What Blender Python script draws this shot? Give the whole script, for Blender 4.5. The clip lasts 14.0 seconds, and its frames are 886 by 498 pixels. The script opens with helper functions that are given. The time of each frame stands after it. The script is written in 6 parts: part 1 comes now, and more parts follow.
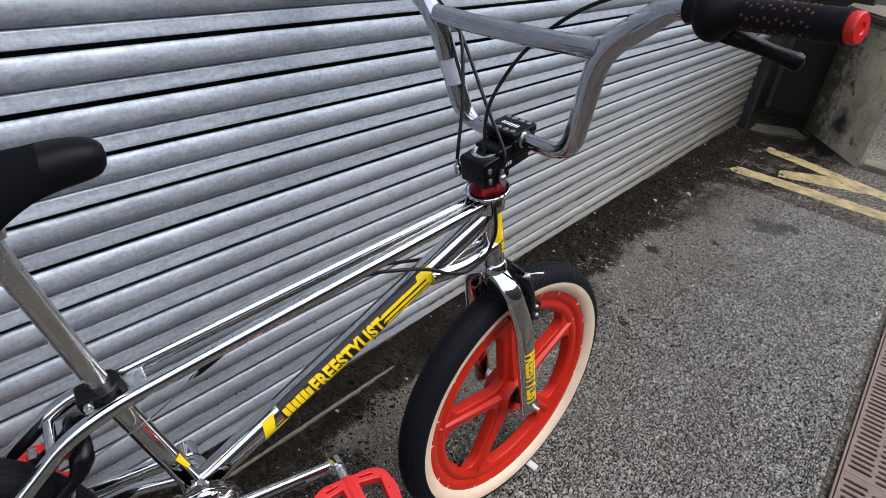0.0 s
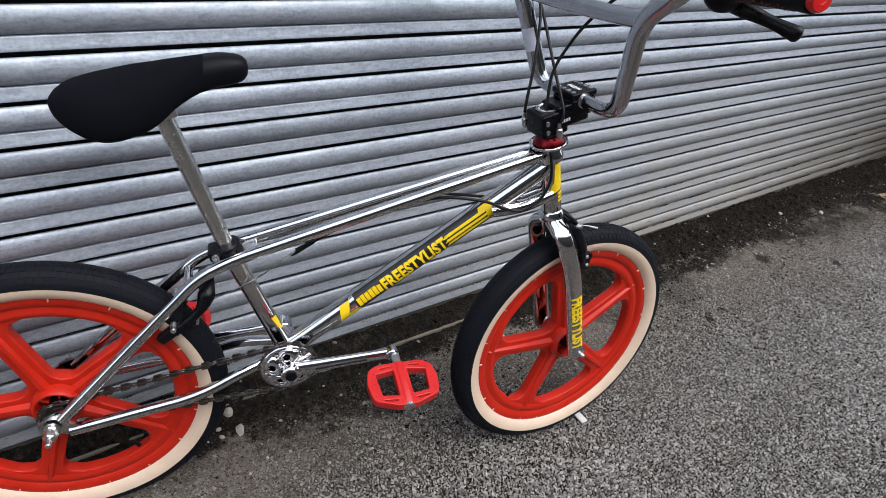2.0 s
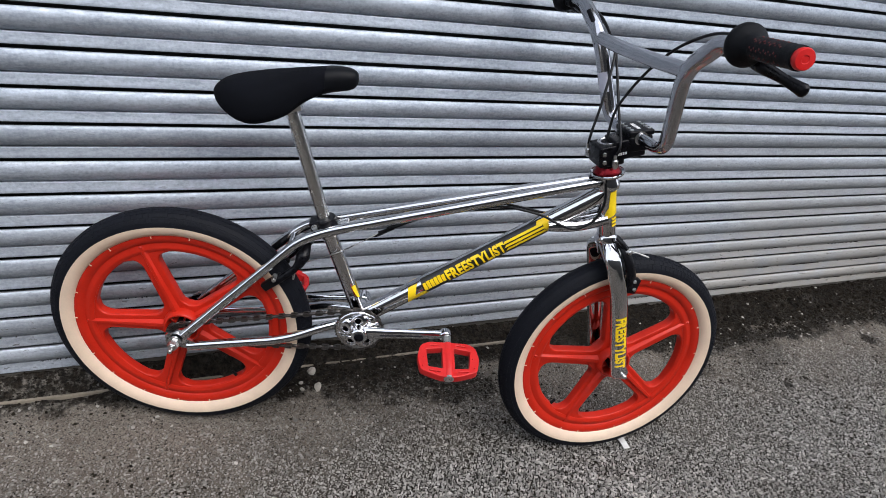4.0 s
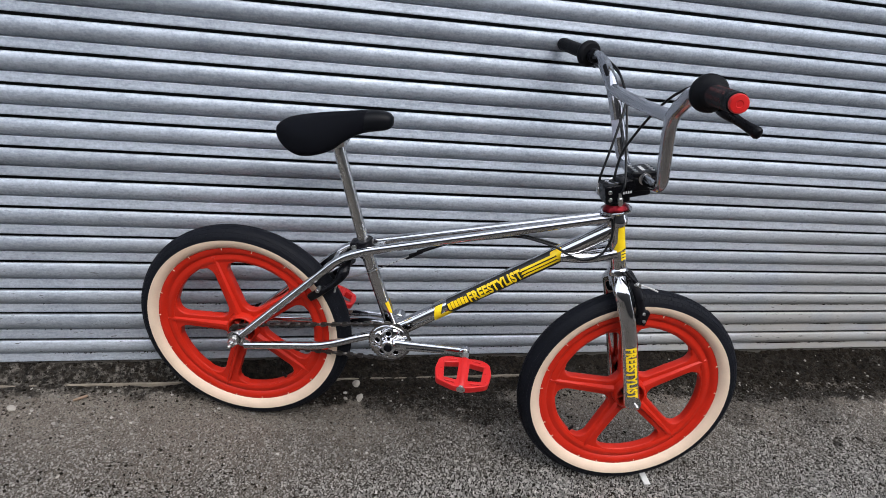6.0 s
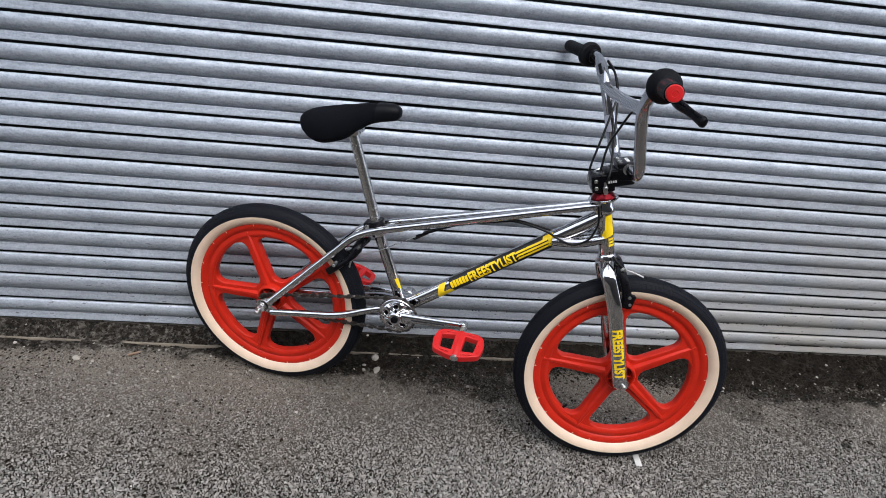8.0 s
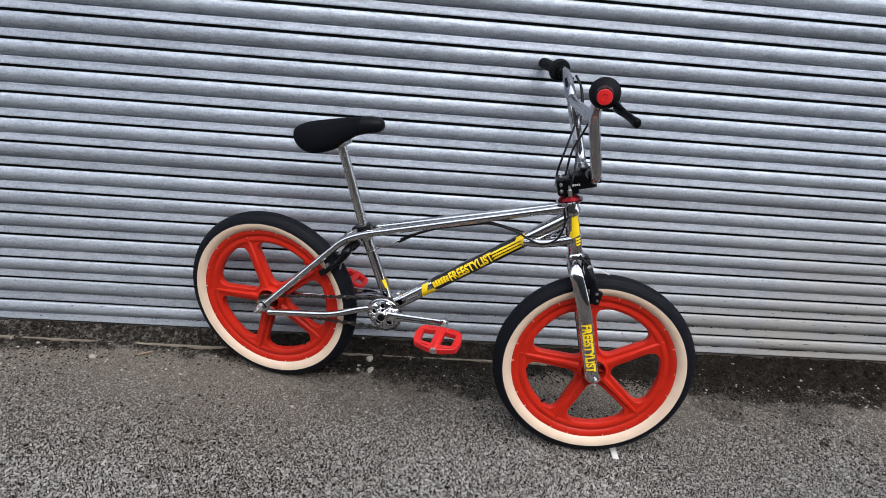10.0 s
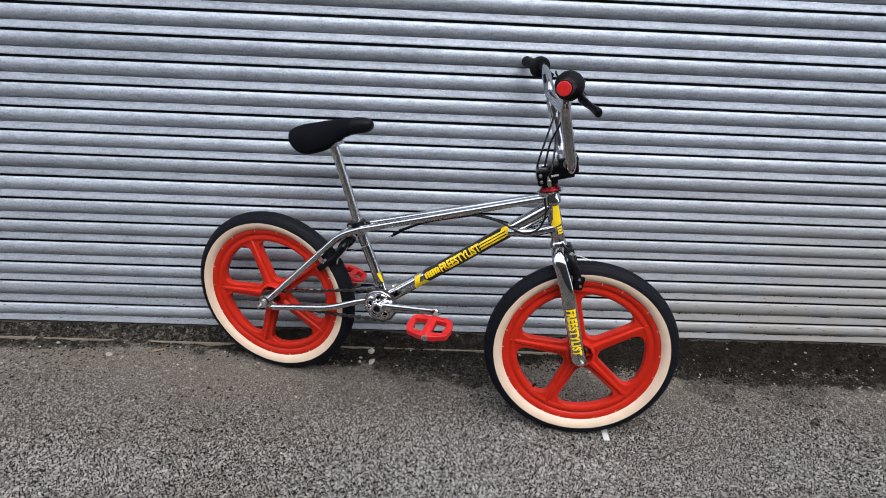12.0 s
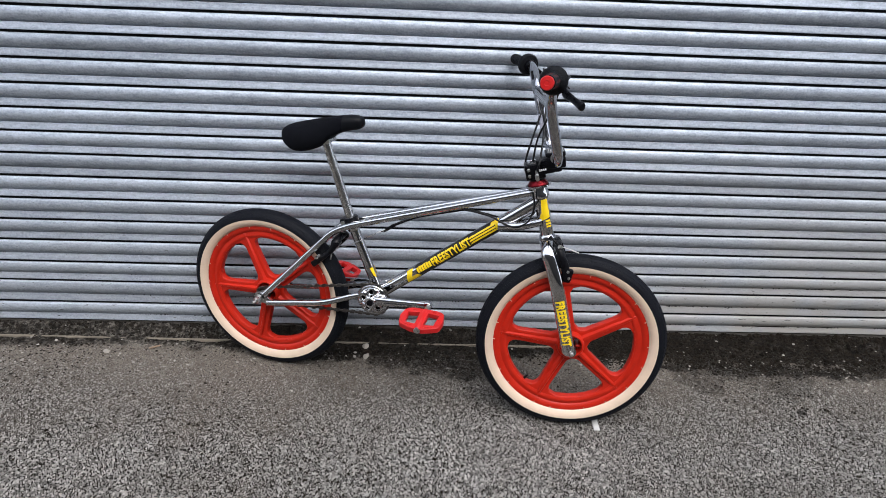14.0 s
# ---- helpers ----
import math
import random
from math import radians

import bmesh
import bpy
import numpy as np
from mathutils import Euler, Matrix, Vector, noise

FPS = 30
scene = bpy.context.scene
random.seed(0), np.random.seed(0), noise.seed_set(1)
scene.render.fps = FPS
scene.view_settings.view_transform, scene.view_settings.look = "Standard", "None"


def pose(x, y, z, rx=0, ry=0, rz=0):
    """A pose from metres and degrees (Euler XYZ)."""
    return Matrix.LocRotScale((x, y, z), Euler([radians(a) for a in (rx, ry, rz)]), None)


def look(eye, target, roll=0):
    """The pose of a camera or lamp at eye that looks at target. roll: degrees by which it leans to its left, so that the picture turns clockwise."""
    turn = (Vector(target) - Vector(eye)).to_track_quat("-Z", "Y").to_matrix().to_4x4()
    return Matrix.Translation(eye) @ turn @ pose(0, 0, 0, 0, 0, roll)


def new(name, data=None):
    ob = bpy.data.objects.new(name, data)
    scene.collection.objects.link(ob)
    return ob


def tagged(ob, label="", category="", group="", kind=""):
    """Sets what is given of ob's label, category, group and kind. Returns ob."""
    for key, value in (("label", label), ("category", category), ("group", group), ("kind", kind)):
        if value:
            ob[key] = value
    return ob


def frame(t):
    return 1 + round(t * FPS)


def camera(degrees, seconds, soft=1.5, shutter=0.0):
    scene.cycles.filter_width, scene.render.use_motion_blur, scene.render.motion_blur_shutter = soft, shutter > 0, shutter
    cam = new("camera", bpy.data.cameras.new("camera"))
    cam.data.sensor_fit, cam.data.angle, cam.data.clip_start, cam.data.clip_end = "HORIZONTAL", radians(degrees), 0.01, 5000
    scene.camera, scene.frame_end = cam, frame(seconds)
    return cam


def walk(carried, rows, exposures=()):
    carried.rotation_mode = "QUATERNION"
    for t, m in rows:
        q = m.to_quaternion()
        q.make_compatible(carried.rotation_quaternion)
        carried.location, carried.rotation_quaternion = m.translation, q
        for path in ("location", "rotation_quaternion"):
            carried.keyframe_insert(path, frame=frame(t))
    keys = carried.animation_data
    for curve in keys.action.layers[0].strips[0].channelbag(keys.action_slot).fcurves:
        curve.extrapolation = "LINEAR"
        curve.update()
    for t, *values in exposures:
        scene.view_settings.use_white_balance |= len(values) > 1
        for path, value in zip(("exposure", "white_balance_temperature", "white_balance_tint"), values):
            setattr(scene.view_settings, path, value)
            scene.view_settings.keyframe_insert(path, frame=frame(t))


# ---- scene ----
cam = camera(70.5, 14.0, soft=0.7)
PATH = [
    (0, (-0.928, -0.85, 1.034), (0.472, 0.163, 0.027), 7.2),
    (0.5, (-0.947, -0.908, 1.036), (0.38, 0.187, 0.016), 6.6),
    (1, (-0.961, -0.966, 1.037), (0.285, 0.208, 0.003), 6.8),
    (1.5, (-0.97, -1.026, 1.041), (0.196, 0.218, -0.004), 7.1),
    (2, (-0.98, -1.088, 1.04), (0.1, 0.229, -0.008), 7.7),
    (2.5, (-0.982, -1.151, 1.05), (0.005, 0.238, 0.003), 8.2),
    (3, (-0.98, -1.207, 1.059), (-0.084, 0.246, 0.017), 8.7),
    (3.5, (-0.974, -1.261, 1.066), (-0.165, 0.255, 0.042), 8.9),
    (4, (-0.963, -1.316, 1.077), (-0.226, 0.261, 0.091), 9.4),
    (6.5, (-0.827, -1.559, 1.121), (-0.44, 0.2, 0.253), 7.0),
    (7, (-0.796, -1.602, 1.127), (-0.445, 0.165, 0.257), 6.9),
    (7.5, (-0.763, -1.643, 1.129), (-0.459, 0.132, 0.261), 6.8),
    (8, (-0.728, -1.681, 1.133), (-0.505, 0.103, 0.257), 6.6),
    (8.5, (-0.706, -1.723, 1.132), (-0.5, 0.077, 0.285), 6.4),
    (11, (-0.572, -1.869, 1.139), (-0.488, -0.04, 0.335), 3.9),
    (11.5, (-0.555, -1.891, 1.14), (-0.481, -0.06, 0.339), 3.2),
    (12, (-0.547, -1.909, 1.14), (-0.472, -0.075, 0.345), 2.8),
    (12.5, (-0.54, -1.923, 1.138), (-0.465, -0.088, 0.346), 2.6),
    (13, (-0.539, -1.94, 1.135), (-0.457, -0.103, 0.348), 2.5),
    (13.5, (-0.529, -1.948, 1.133), (-0.453, -0.11, 0.347), 2.5),
    (14, (-0.529, -1.946, 1.135), (-0.448, -0.111, 0.345), 2.4),
]
walk(cam, [(t, look(eye, target, roll)) for t, eye, target, roll in PATH],
     [(0.0, 1.20, 6350, 10.5), (4.0, 1.18, 6350, 10.5), (7.0, 1.20, 6350, 10.5), (14.0, 1.24, 6350, 10.5)])

# ---- world and light: an overcast day in a service yard ----
SUN_DIR = Vector((0.15, -0.55, 0.82)).normalized()
world = bpy.data.worlds.new("overcast_sky")
scene.world = world
world.use_nodes = True
wn, wl = world.node_tree.nodes, world.node_tree.links
wn.clear()
sky = wn.new("ShaderNodeTexSky")
sky.sky_type = "NISHITA"
sky.sun_disc = False
sky.sun_elevation = math.asin(SUN_DIR.z)
sky.sun_rotation = math.atan2(SUN_DIR.x, SUN_DIR.y)
sky.air_density, sky.dust_density, sky.ozone_density = 1.0, 4.0, 1.0
haze = wn.new("ShaderNodeMix")
haze.data_type = "RGBA"
haze.inputs["Factor"].default_value = 0.72
haze.inputs["B"].default_value = (8.6, 9.1, 10.0, 1.0)
wl.new(sky.outputs["Color"], haze.inputs["A"])
background = wn.new("ShaderNodeBackground")
background.inputs["Strength"].default_value = 0.1
wl.new(haze.outputs["Result"], background.inputs["Color"])
wout = wn.new("ShaderNodeOutputWorld")
wl.new(background.outputs["Background"], wout.inputs["Surface"])

sun_data = bpy.data.lights.new("sun", "SUN")
sun_data.energy = 1.1
sun_data.angle = radians(48)
sun_data.color = (1.0, 0.97, 0.93)
sun = new("sun", sun_data)
sun.matrix_world = look(SUN_DIR * 20, (0, 0, 0))


def ground_z(x, y):
    return -0.0483 - 0.0031 * x + 0.0078 * y


# ---- materials ----
def material(name, base, rough=0.5, metal=0.0, spread=0.12, scale=30.0, bump=0.0, bump_scale=200.0, rough_spread=0.1, island=False, coat=0.0, shine=0.5):
    """A principled material with variation of colour and gloss at two scales and fine relief."""
    m = bpy.data.materials.new(name)
    m.use_nodes = True
    n, l = m.node_tree.nodes, m.node_tree.links
    p = n["Principled BSDF"]
    p.inputs["Metallic"].default_value = metal
    p.inputs["Specular IOR Level"].default_value = shine
    p.inputs["Coat Weight"].default_value = coat
    p.inputs["Coat Roughness"].default_value = 0.1
    tc = n.new("ShaderNodeTexCoord")
    big, small = n.new("ShaderNodeTexNoise"), n.new("ShaderNodeTexNoise")
    for tex, s, d in ((big, scale, 4.0), (small, scale * 9, 3.0)):
        tex.inputs["Scale"].default_value = s
        tex.inputs["Detail"].default_value = d
        l.new(tc.outputs["Object"], tex.inputs["Vector"])
    both = n.new("ShaderNodeMath")
    both.operation = "MULTIPLY_ADD"
    l.new(big.outputs["Fac"], both.inputs[0])
    both.inputs[1].default_value = 0.65
    half = n.new("ShaderNodeMath")
    half.operation = "MULTIPLY"
    half.inputs[1].default_value = 0.35
    l.new(small.outputs["Fac"], half.inputs[0])
    l.new(half.outputs[0], both.inputs[2])
    fac = both.outputs[0]
    ramp = n.new("ShaderNodeValToRGB")
    ramp.color_ramp.elements[0].position, ramp.color_ramp.elements[1].position = 0.3, 0.7
    ramp.color_ramp.elements[0].color = (*[c * (1 - spread) for c in base], 1)
    ramp.color_ramp.elements[1].color = (*[min(1.0, c * (1 + spread)) for c in base], 1)
    l.new(fac, ramp.inputs["Fac"])
    col = ramp.outputs["Color"]
    if island:
        geo = n.new("ShaderNodeNewGeometry")
        hsv = n.new("ShaderNodeHueSaturation")
        rng = n.new("ShaderNodeMapRange")
        rng.inputs["To Min"].default_value, rng.inputs["To Max"].default_value = (0.45, 1.6) if island is True else island
        l.new(geo.outputs["Random Per Island"], rng.inputs["Value"])
        l.new(rng.outputs["Result"], hsv.inputs["Value"])
        l.new(col, hsv.inputs["Color"])
        col = hsv.outputs["Color"]
    l.new(col, p.inputs["Base Color"])
    gloss = n.new("ShaderNodeMapRange")
    gloss.inputs["From Min"].default_value, gloss.inputs["From Max"].default_value = 0.3, 0.7
    gloss.inputs["To Min"].default_value = max(0.02, rough - rough_spread)
    gloss.inputs["To Max"].default_value = min(1.0, rough + rough_spread)
    l.new(fac, gloss.inputs["Value"])
    l.new(gloss.outputs["Result"], p.inputs["Roughness"])
    if bump:
        grain = n.new("ShaderNodeTexNoise")
        grain.inputs["Scale"].default_value = bump_scale
        grain.inputs["Detail"].default_value = 4.0
        l.new(tc.outputs["Object"], grain.inputs["Vector"])
        b = n.new("ShaderNodeBump")
        b.inputs["Strength"].default_value = bump
        b.inputs["Distance"].default_value = 0.002
        l.new(grain.outputs["Fac"], b.inputs["Height"])
        l.new(b.outputs["Normal"], p.inputs["Normal"])
    return m


CHROME = material("polished_chrome", (0.60, 0.60, 0.615), 0.06, 1.0, 0.05, 40, rough_spread=0.025)
DULL_CHROME = material("dulled_chrome", (0.47, 0.475, 0.50), 0.14, 1.0, 0.12, 30, rough_spread=0.07)
SATIN = material("satin_aluminium", (0.64, 0.64, 0.635), 0.26, 1.0, 0.03, 12, rough_spread=0.04)
STEEL = material("zinc_plated_steel", (0.55, 0.55, 0.54), 0.3, 1.0, 0.15, 90)
RED = material("red_moulded_nylon", (0.46, 0.0155, 0.005), 0.40, 0.0, 0.12, 25, 0.05, 500, shine=0.32)
RED_PEDAL = material("red_plastic_pedal", (0.50, 0.011, 0.011), 0.38, 0.0, 0.08, 40, 0.05, 600)
RED_ALLOY = material("red_anodised_alloy", (0.17, 0.007, 0.012), 0.30, 0.85, 0.15, 80)
TYRE = material("black_tyre_rubber", (0.0050, 0.0058, 0.0090), 0.62, 0.0, 0.3, 40, 0.3, 900, shine=0.14)
CREAM = material("cream_sidewall_rubber", (0.68, 0.525, 0.395), 0.6, 0.0, 0.07, 30, 0.1, 700)
GRIP = material("black_grip_rubber", (0.004, 0.0045, 0.006), 0.55, 0.0, 0.3, 60, 0.35, 1200, shine=0.13)
GRIP_RED = material("red_grip_rubber", (0.09, 0.008, 0.008), 0.55, 0.0, 0.2, 60)
SADDLE = material("black_saddle_cloth", (0.003, 0.0035, 0.0055), 0.85, 0.0, 0.35, 25, 0.5, 1800, shine=0.08)
SADDLE_NOSE = material("black_saddle_vinyl", (0.0030, 0.0035, 0.0050), 0.48, 0.0, 0.2, 25, 0.1, 900, shine=0.12)
BLACK = material("black_anodised_alloy", (0.0035, 0.0035, 0.005), 0.30, 0.0, 0.3, 60, 0.1, 500, shine=0.16)
BLACK_PLASTIC = material("black_plastic", (0.005, 0.005, 0.006), 0.42, 0.0, 0.3, 60, shine=0.16)
CABLE = material("black_cable_housing", (0.006, 0.006, 0.007), 0.38, 0.0, 0.2, 60, shine=0.25)
YELLOW = material("yellow_decal_film", (0.86, 0.60, 0.008), 0.35, 0.0, 0.05, 60)
DARK_DECAL = material("black_decal_film", (0.012, 0.012, 0.012), 0.35, 0.0, 0.1, 60)
WHITE_PRINT = material("white_print", (0.72, 0.72, 0.72), 0.5, 0.0, 0.05, 60)
LABEL_FILM = material("frosted_label_film", (0.54, 0.54, 0.62), 0.5, 0.0, 0.08, 60)
CHAIN = material("oiled_chain_steel", (0.11, 0.10, 0.095), 0.34, 0.9, 0.3, 200)
PAPER = material("pale_card", (0.56, 0.55, 0.53), 0.8, 0.0, 0.1, 60)
STONE = material("pale_stone", (0.33, 0.305, 0.265), 0.8, 0.0, 0.25, 60, 0.6, 300)
CHIP = material("loose_grit", (0.36, 0.335, 0.30), 0.85, 0.0, 0.2, 60, island=(0.30, 1.15))
SOIL = material("damp_grit_and_soil", (0.012, 0.0095, 0.0068), 0.9, 0.0, 0.4, 60, 0.4, 300, island=True, shine=0.1)
TWIG = material("dry_twig", (0.26, 0.18, 0.12), 0.8, 0.0, 0.25, 60)
JAMB = material("dark_painted_steel", (0.024, 0.024, 0.025), 0.5, 0.2, 0.35, 6, 0.1, 200)
RECESS = material("grimy_render", (0.018, 0.017, 0.012), 0.85, 0.0, 0.5, 5, 0.5, 120)
STEP = material("worn_concrete_step", (0.14, 0.122, 0.094), 0.85, 0.0, 0.35, 9, 0.5, 160)
IRON = material("rusty_cast_iron", (0.165, 0.118, 0.096), 0.68, 0.1, 0.3, 18, 0.4, 260)
DRAIN_SHADE = material("near_black_drain_shade", (0.004, 0.0036, 0.0032), 0.8, 0.0, 0.4, 30)
FACADE = material("dark_brick_render", (0.06, 0.057, 0.054), 0.85, 0.0, 0.3, 1.5, 0.3, 60)


def galvanised():
    """Weathered galvanised steel: spangle, streaks along the slat, mud near the ground and dark brown towards the
    corner.
    """
    m = bpy.data.materials.new("galvanised_slat_steel")
    m.use_nodes = True
    n, l = m.node_tree.nodes, m.node_tree.links
    p = n["Principled BSDF"]
    geo, obj = n.new("ShaderNodeNewGeometry"), n.new("ShaderNodeObjectInfo")
    sep = n.new("ShaderNodeSeparateXYZ")
    l.new(geo.outputs["Position"], sep.inputs[0])
    stretch = n.new("ShaderNodeVectorMath")
    stretch.operation = "MULTIPLY"
    stretch.inputs[1].default_value = (0.8, 20.0, 20.0)
    l.new(geo.outputs["Position"], stretch.inputs[0])
    shift = n.new("ShaderNodeVectorMath")
    shift.operation = "ADD"
    l.new(stretch.outputs[0], shift.inputs[0])
    l.new(obj.outputs["Random"], shift.inputs[1])
    streak, cloud, spangle, rust = [n.new("ShaderNodeTexNoise") for _ in range(4)]
    l.new(shift.outputs[0], streak.inputs["Vector"])
    for tex, s, d in ((streak, 2.6, 6), (cloud, 9.0, 7), (spangle, 165.0, 5), (rust, 4.5, 8)):
        tex.inputs["Scale"].default_value, tex.inputs["Detail"].default_value = s, d
        if tex is not streak:
            l.new(geo.outputs["Position"], tex.inputs["Vector"])

    def mixed(a, b, w):
        k = n.new("ShaderNodeMix")
        k.inputs["Factor"].default_value = w
        l.new(a, k.inputs["A"]), l.new(b, k.inputs["B"])
        return k.outputs["Result"]

    # short scuffs along the slat
    squash = n.new("ShaderNodeVectorMath")
    squash.operation = "MULTIPLY"
    squash.inputs[1].default_value = (34.0, 120.0, 120.0)
    l.new(geo.outputs["Position"], squash.inputs[0])
    scuff = n.new("ShaderNodeTexNoise")
    scuff.inputs["Scale"].default_value, scuff.inputs["Detail"].default_value, scuff.inputs["Roughness"].default_value = 1.0, 5, 0.7
    l.new(squash.outputs[0], scuff.inputs["Vector"])
    tone = mixed(mixed(mixed(streak.outputs["Fac"], cloud.outputs["Fac"], 0.40), spangle.outputs["Fac"], 0.40), scuff.outputs["Fac"], 0.42)
    ramp = n.new("ShaderNodeValToRGB")
    ramp.color_ramp.elements[0].position, ramp.color_ramp.elements[1].position = 0.41, 0.60
    ramp.color_ramp.elements[0].color = (0.262, 0.296, 0.346, 1)
    ramp.color_ramp.elements[1].color = (0.470, 0.518, 0.588, 1)
    l.new(tone, ramp.inputs["Fac"])
    each = n.new("ShaderNodeMapRange")
    each.inputs["To Min"].default_value, each.inputs["To Max"].default_value = 0.86, 1.12
    l.new(obj.outputs["Random"], each.inputs["Value"])
    var = n.new("ShaderNodeHueSaturation")
    l.new(each.outputs["Result"], var.inputs["Value"])
    l.new(ramp.outputs["Color"], var.inputs["Color"])
    # splashed mud on the lowest slats, with a ragged edge of its own
    low = n.new("ShaderNodeMapRange")
    low.inputs["From Min"].default_value, low.inputs["From Max"].default_value = 0.72, -0.02
    l.new(sep.outputs["Z"], low.inputs["Value"])
    ragged = n.new("ShaderNodeMath")
    ragged.operation = "MULTIPLY"
    l.new(low.outputs["Result"], ragged.inputs[0])
    edge = n.new("ShaderNodeMapRange")
    edge.inputs["From Min"].default_value, edge.inputs["From Max"].default_value = 0.15, 0.62
    l.new(rust.outputs["Fac"], edge.inputs["Value"])
    # more of it towards the corner of the yard
    side = n.new("ShaderNodeMapRange")
    side.inputs["From Min"].default_value, side.inputs["From Max"].default_value = -0.4, 1.6
    side.inputs["To Min"].default_value, side.inputs["To Max"].default_value = 0.25, 1.9
    l.new(sep.outputs["X"], side.inputs["Value"])
    more = n.new("ShaderNodeMath")
    more.operation, more.use_clamp = "MULTIPLY", True
    l.new(edge.outputs["Result"], more.inputs[0]), l.new(side.outputs["Result"], more.inputs[1])
    l.new(more.outputs[0], ragged.inputs[1])
    mud = n.new("ShaderNodeMix")
    mud.data_type = "RGBA"
    mud.inputs["B"].default_value = (0.315, 0.298, 0.272, 1)
    l.new(ragged.outputs[0], mud.inputs["Factor"])
    l.new(var.outputs["Color"], mud.inputs["A"])
    # dark brown towards the corner, stronger lower down, ragged like the mud
    end = n.new("ShaderNodeMapRange")
    end.inputs["From Min"].default_value, end.inputs["From Max"].default_value = 1.3, 3.05
    l.new(sep.outputs["X"], end.inputs["Value"])
    grimy = n.new("ShaderNodeMath")
    grimy.operation = "MULTIPLY"
    l.new(end.outputs["Result"], grimy.inputs[0]), l.new(more.outputs[0], grimy.inputs[1])
    brown_end = n.new("ShaderNodeMath")
    brown_end.operation, brown_end.use_clamp = "MULTIPLY", True
    tall = n.new("ShaderNodeMapRange")
    tall.inputs["From Min"].default_value, tall.inputs["From Max"].default_value = 1.3, 0.1
    l.new(sep.outputs["Z"], tall.inputs["Value"])
    l.new(grimy.outputs[0], brown_end.inputs[0]), l.new(tall.outputs["Result"], brown_end.inputs[1])
    caked = n.new("ShaderNodeMix")
    caked.data_type = "RGBA"
    caked.inputs["B"].default_value = (0.050, 0.043, 0.033, 1)
    l.new(brown_end.outputs[0], caked.inputs["Factor"])
    l.new(mud.outputs["Result"], caked.inputs["A"])
    # dark flecks of dirt, thicker on the low slats
    fleck = n.new("ShaderNodeMapRange")
    fleck.inputs["From Min"].default_value, fleck.inputs["From Max"].default_value = 0.60, 0.68
    l.new(scuff.outputs["Fac"], fleck.inputs["Value"])
    dirty = n.new("ShaderNodeMath")
    dirty.operation = "MULTIPLY_ADD"
    l.new(low.outputs["Result"], dirty.inputs[0])
    dirty.inputs[1].default_value, dirty.inputs[2].default_value = 0.75, 0.2
    flecks = n.new("ShaderNodeMath")
    flecks.operation = "MULTIPLY"
    l.new(fleck.outputs["Result"], flecks.inputs[0])
    l.new(dirty.outputs[0], flecks.inputs[1])
    spotted = n.new("ShaderNodeMix")
    spotted.data_type = "RGBA"
    spotted.inputs["B"].default_value = (0.06, 0.055, 0.045, 1)
    l.new(flecks.outputs[0], spotted.inputs["Factor"])
    l.new(caked.outputs["Result"], spotted.inputs["A"])
    l.new(spotted.outputs["Result"], p.inputs["Base Color"])
    metal = n.new("ShaderNodeMapRange")
    metal.inputs["To Min"].default_value, metal.inputs["To Max"].default_value = 0.48, 0.10
    l.new(ragged.outputs[0], metal.inputs["Value"])
    l.new(metal.outputs["Result"], p.inputs["Metallic"])
    gloss = n.new("ShaderNodeMapRange")
    gloss.inputs["From Min"].default_value, gloss.inputs["From Max"].default_value = 0.3, 0.7
    gloss.inputs["To Min"].default_value, gloss.inputs["To Max"].default_value = 0.62, 0.46
    l.new(tone, gloss.inputs["Value"])
    l.new(gloss.outputs["Result"], p.inputs["Roughness"])
    b = n.new("ShaderNodeBump")
    b.inputs["Strength"].default_value, b.inputs["Distance"].default_value = 0.2, 0.002
    l.new(mixed(cloud.outputs["Fac"], spangle.outputs["Fac"], 0.8), b.inputs["Height"])
    l.new(b.outputs["Normal"], p.inputs["Normal"])
    return m


# old oil and mud blots, last four dark patches behind the bicycle: place, radius, strength
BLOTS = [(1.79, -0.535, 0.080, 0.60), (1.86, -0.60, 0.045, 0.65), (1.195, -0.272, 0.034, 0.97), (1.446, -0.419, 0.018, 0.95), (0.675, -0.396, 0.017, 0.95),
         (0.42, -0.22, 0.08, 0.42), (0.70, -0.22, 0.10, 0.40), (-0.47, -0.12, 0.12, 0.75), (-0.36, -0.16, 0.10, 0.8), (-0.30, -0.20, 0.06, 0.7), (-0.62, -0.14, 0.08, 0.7)]


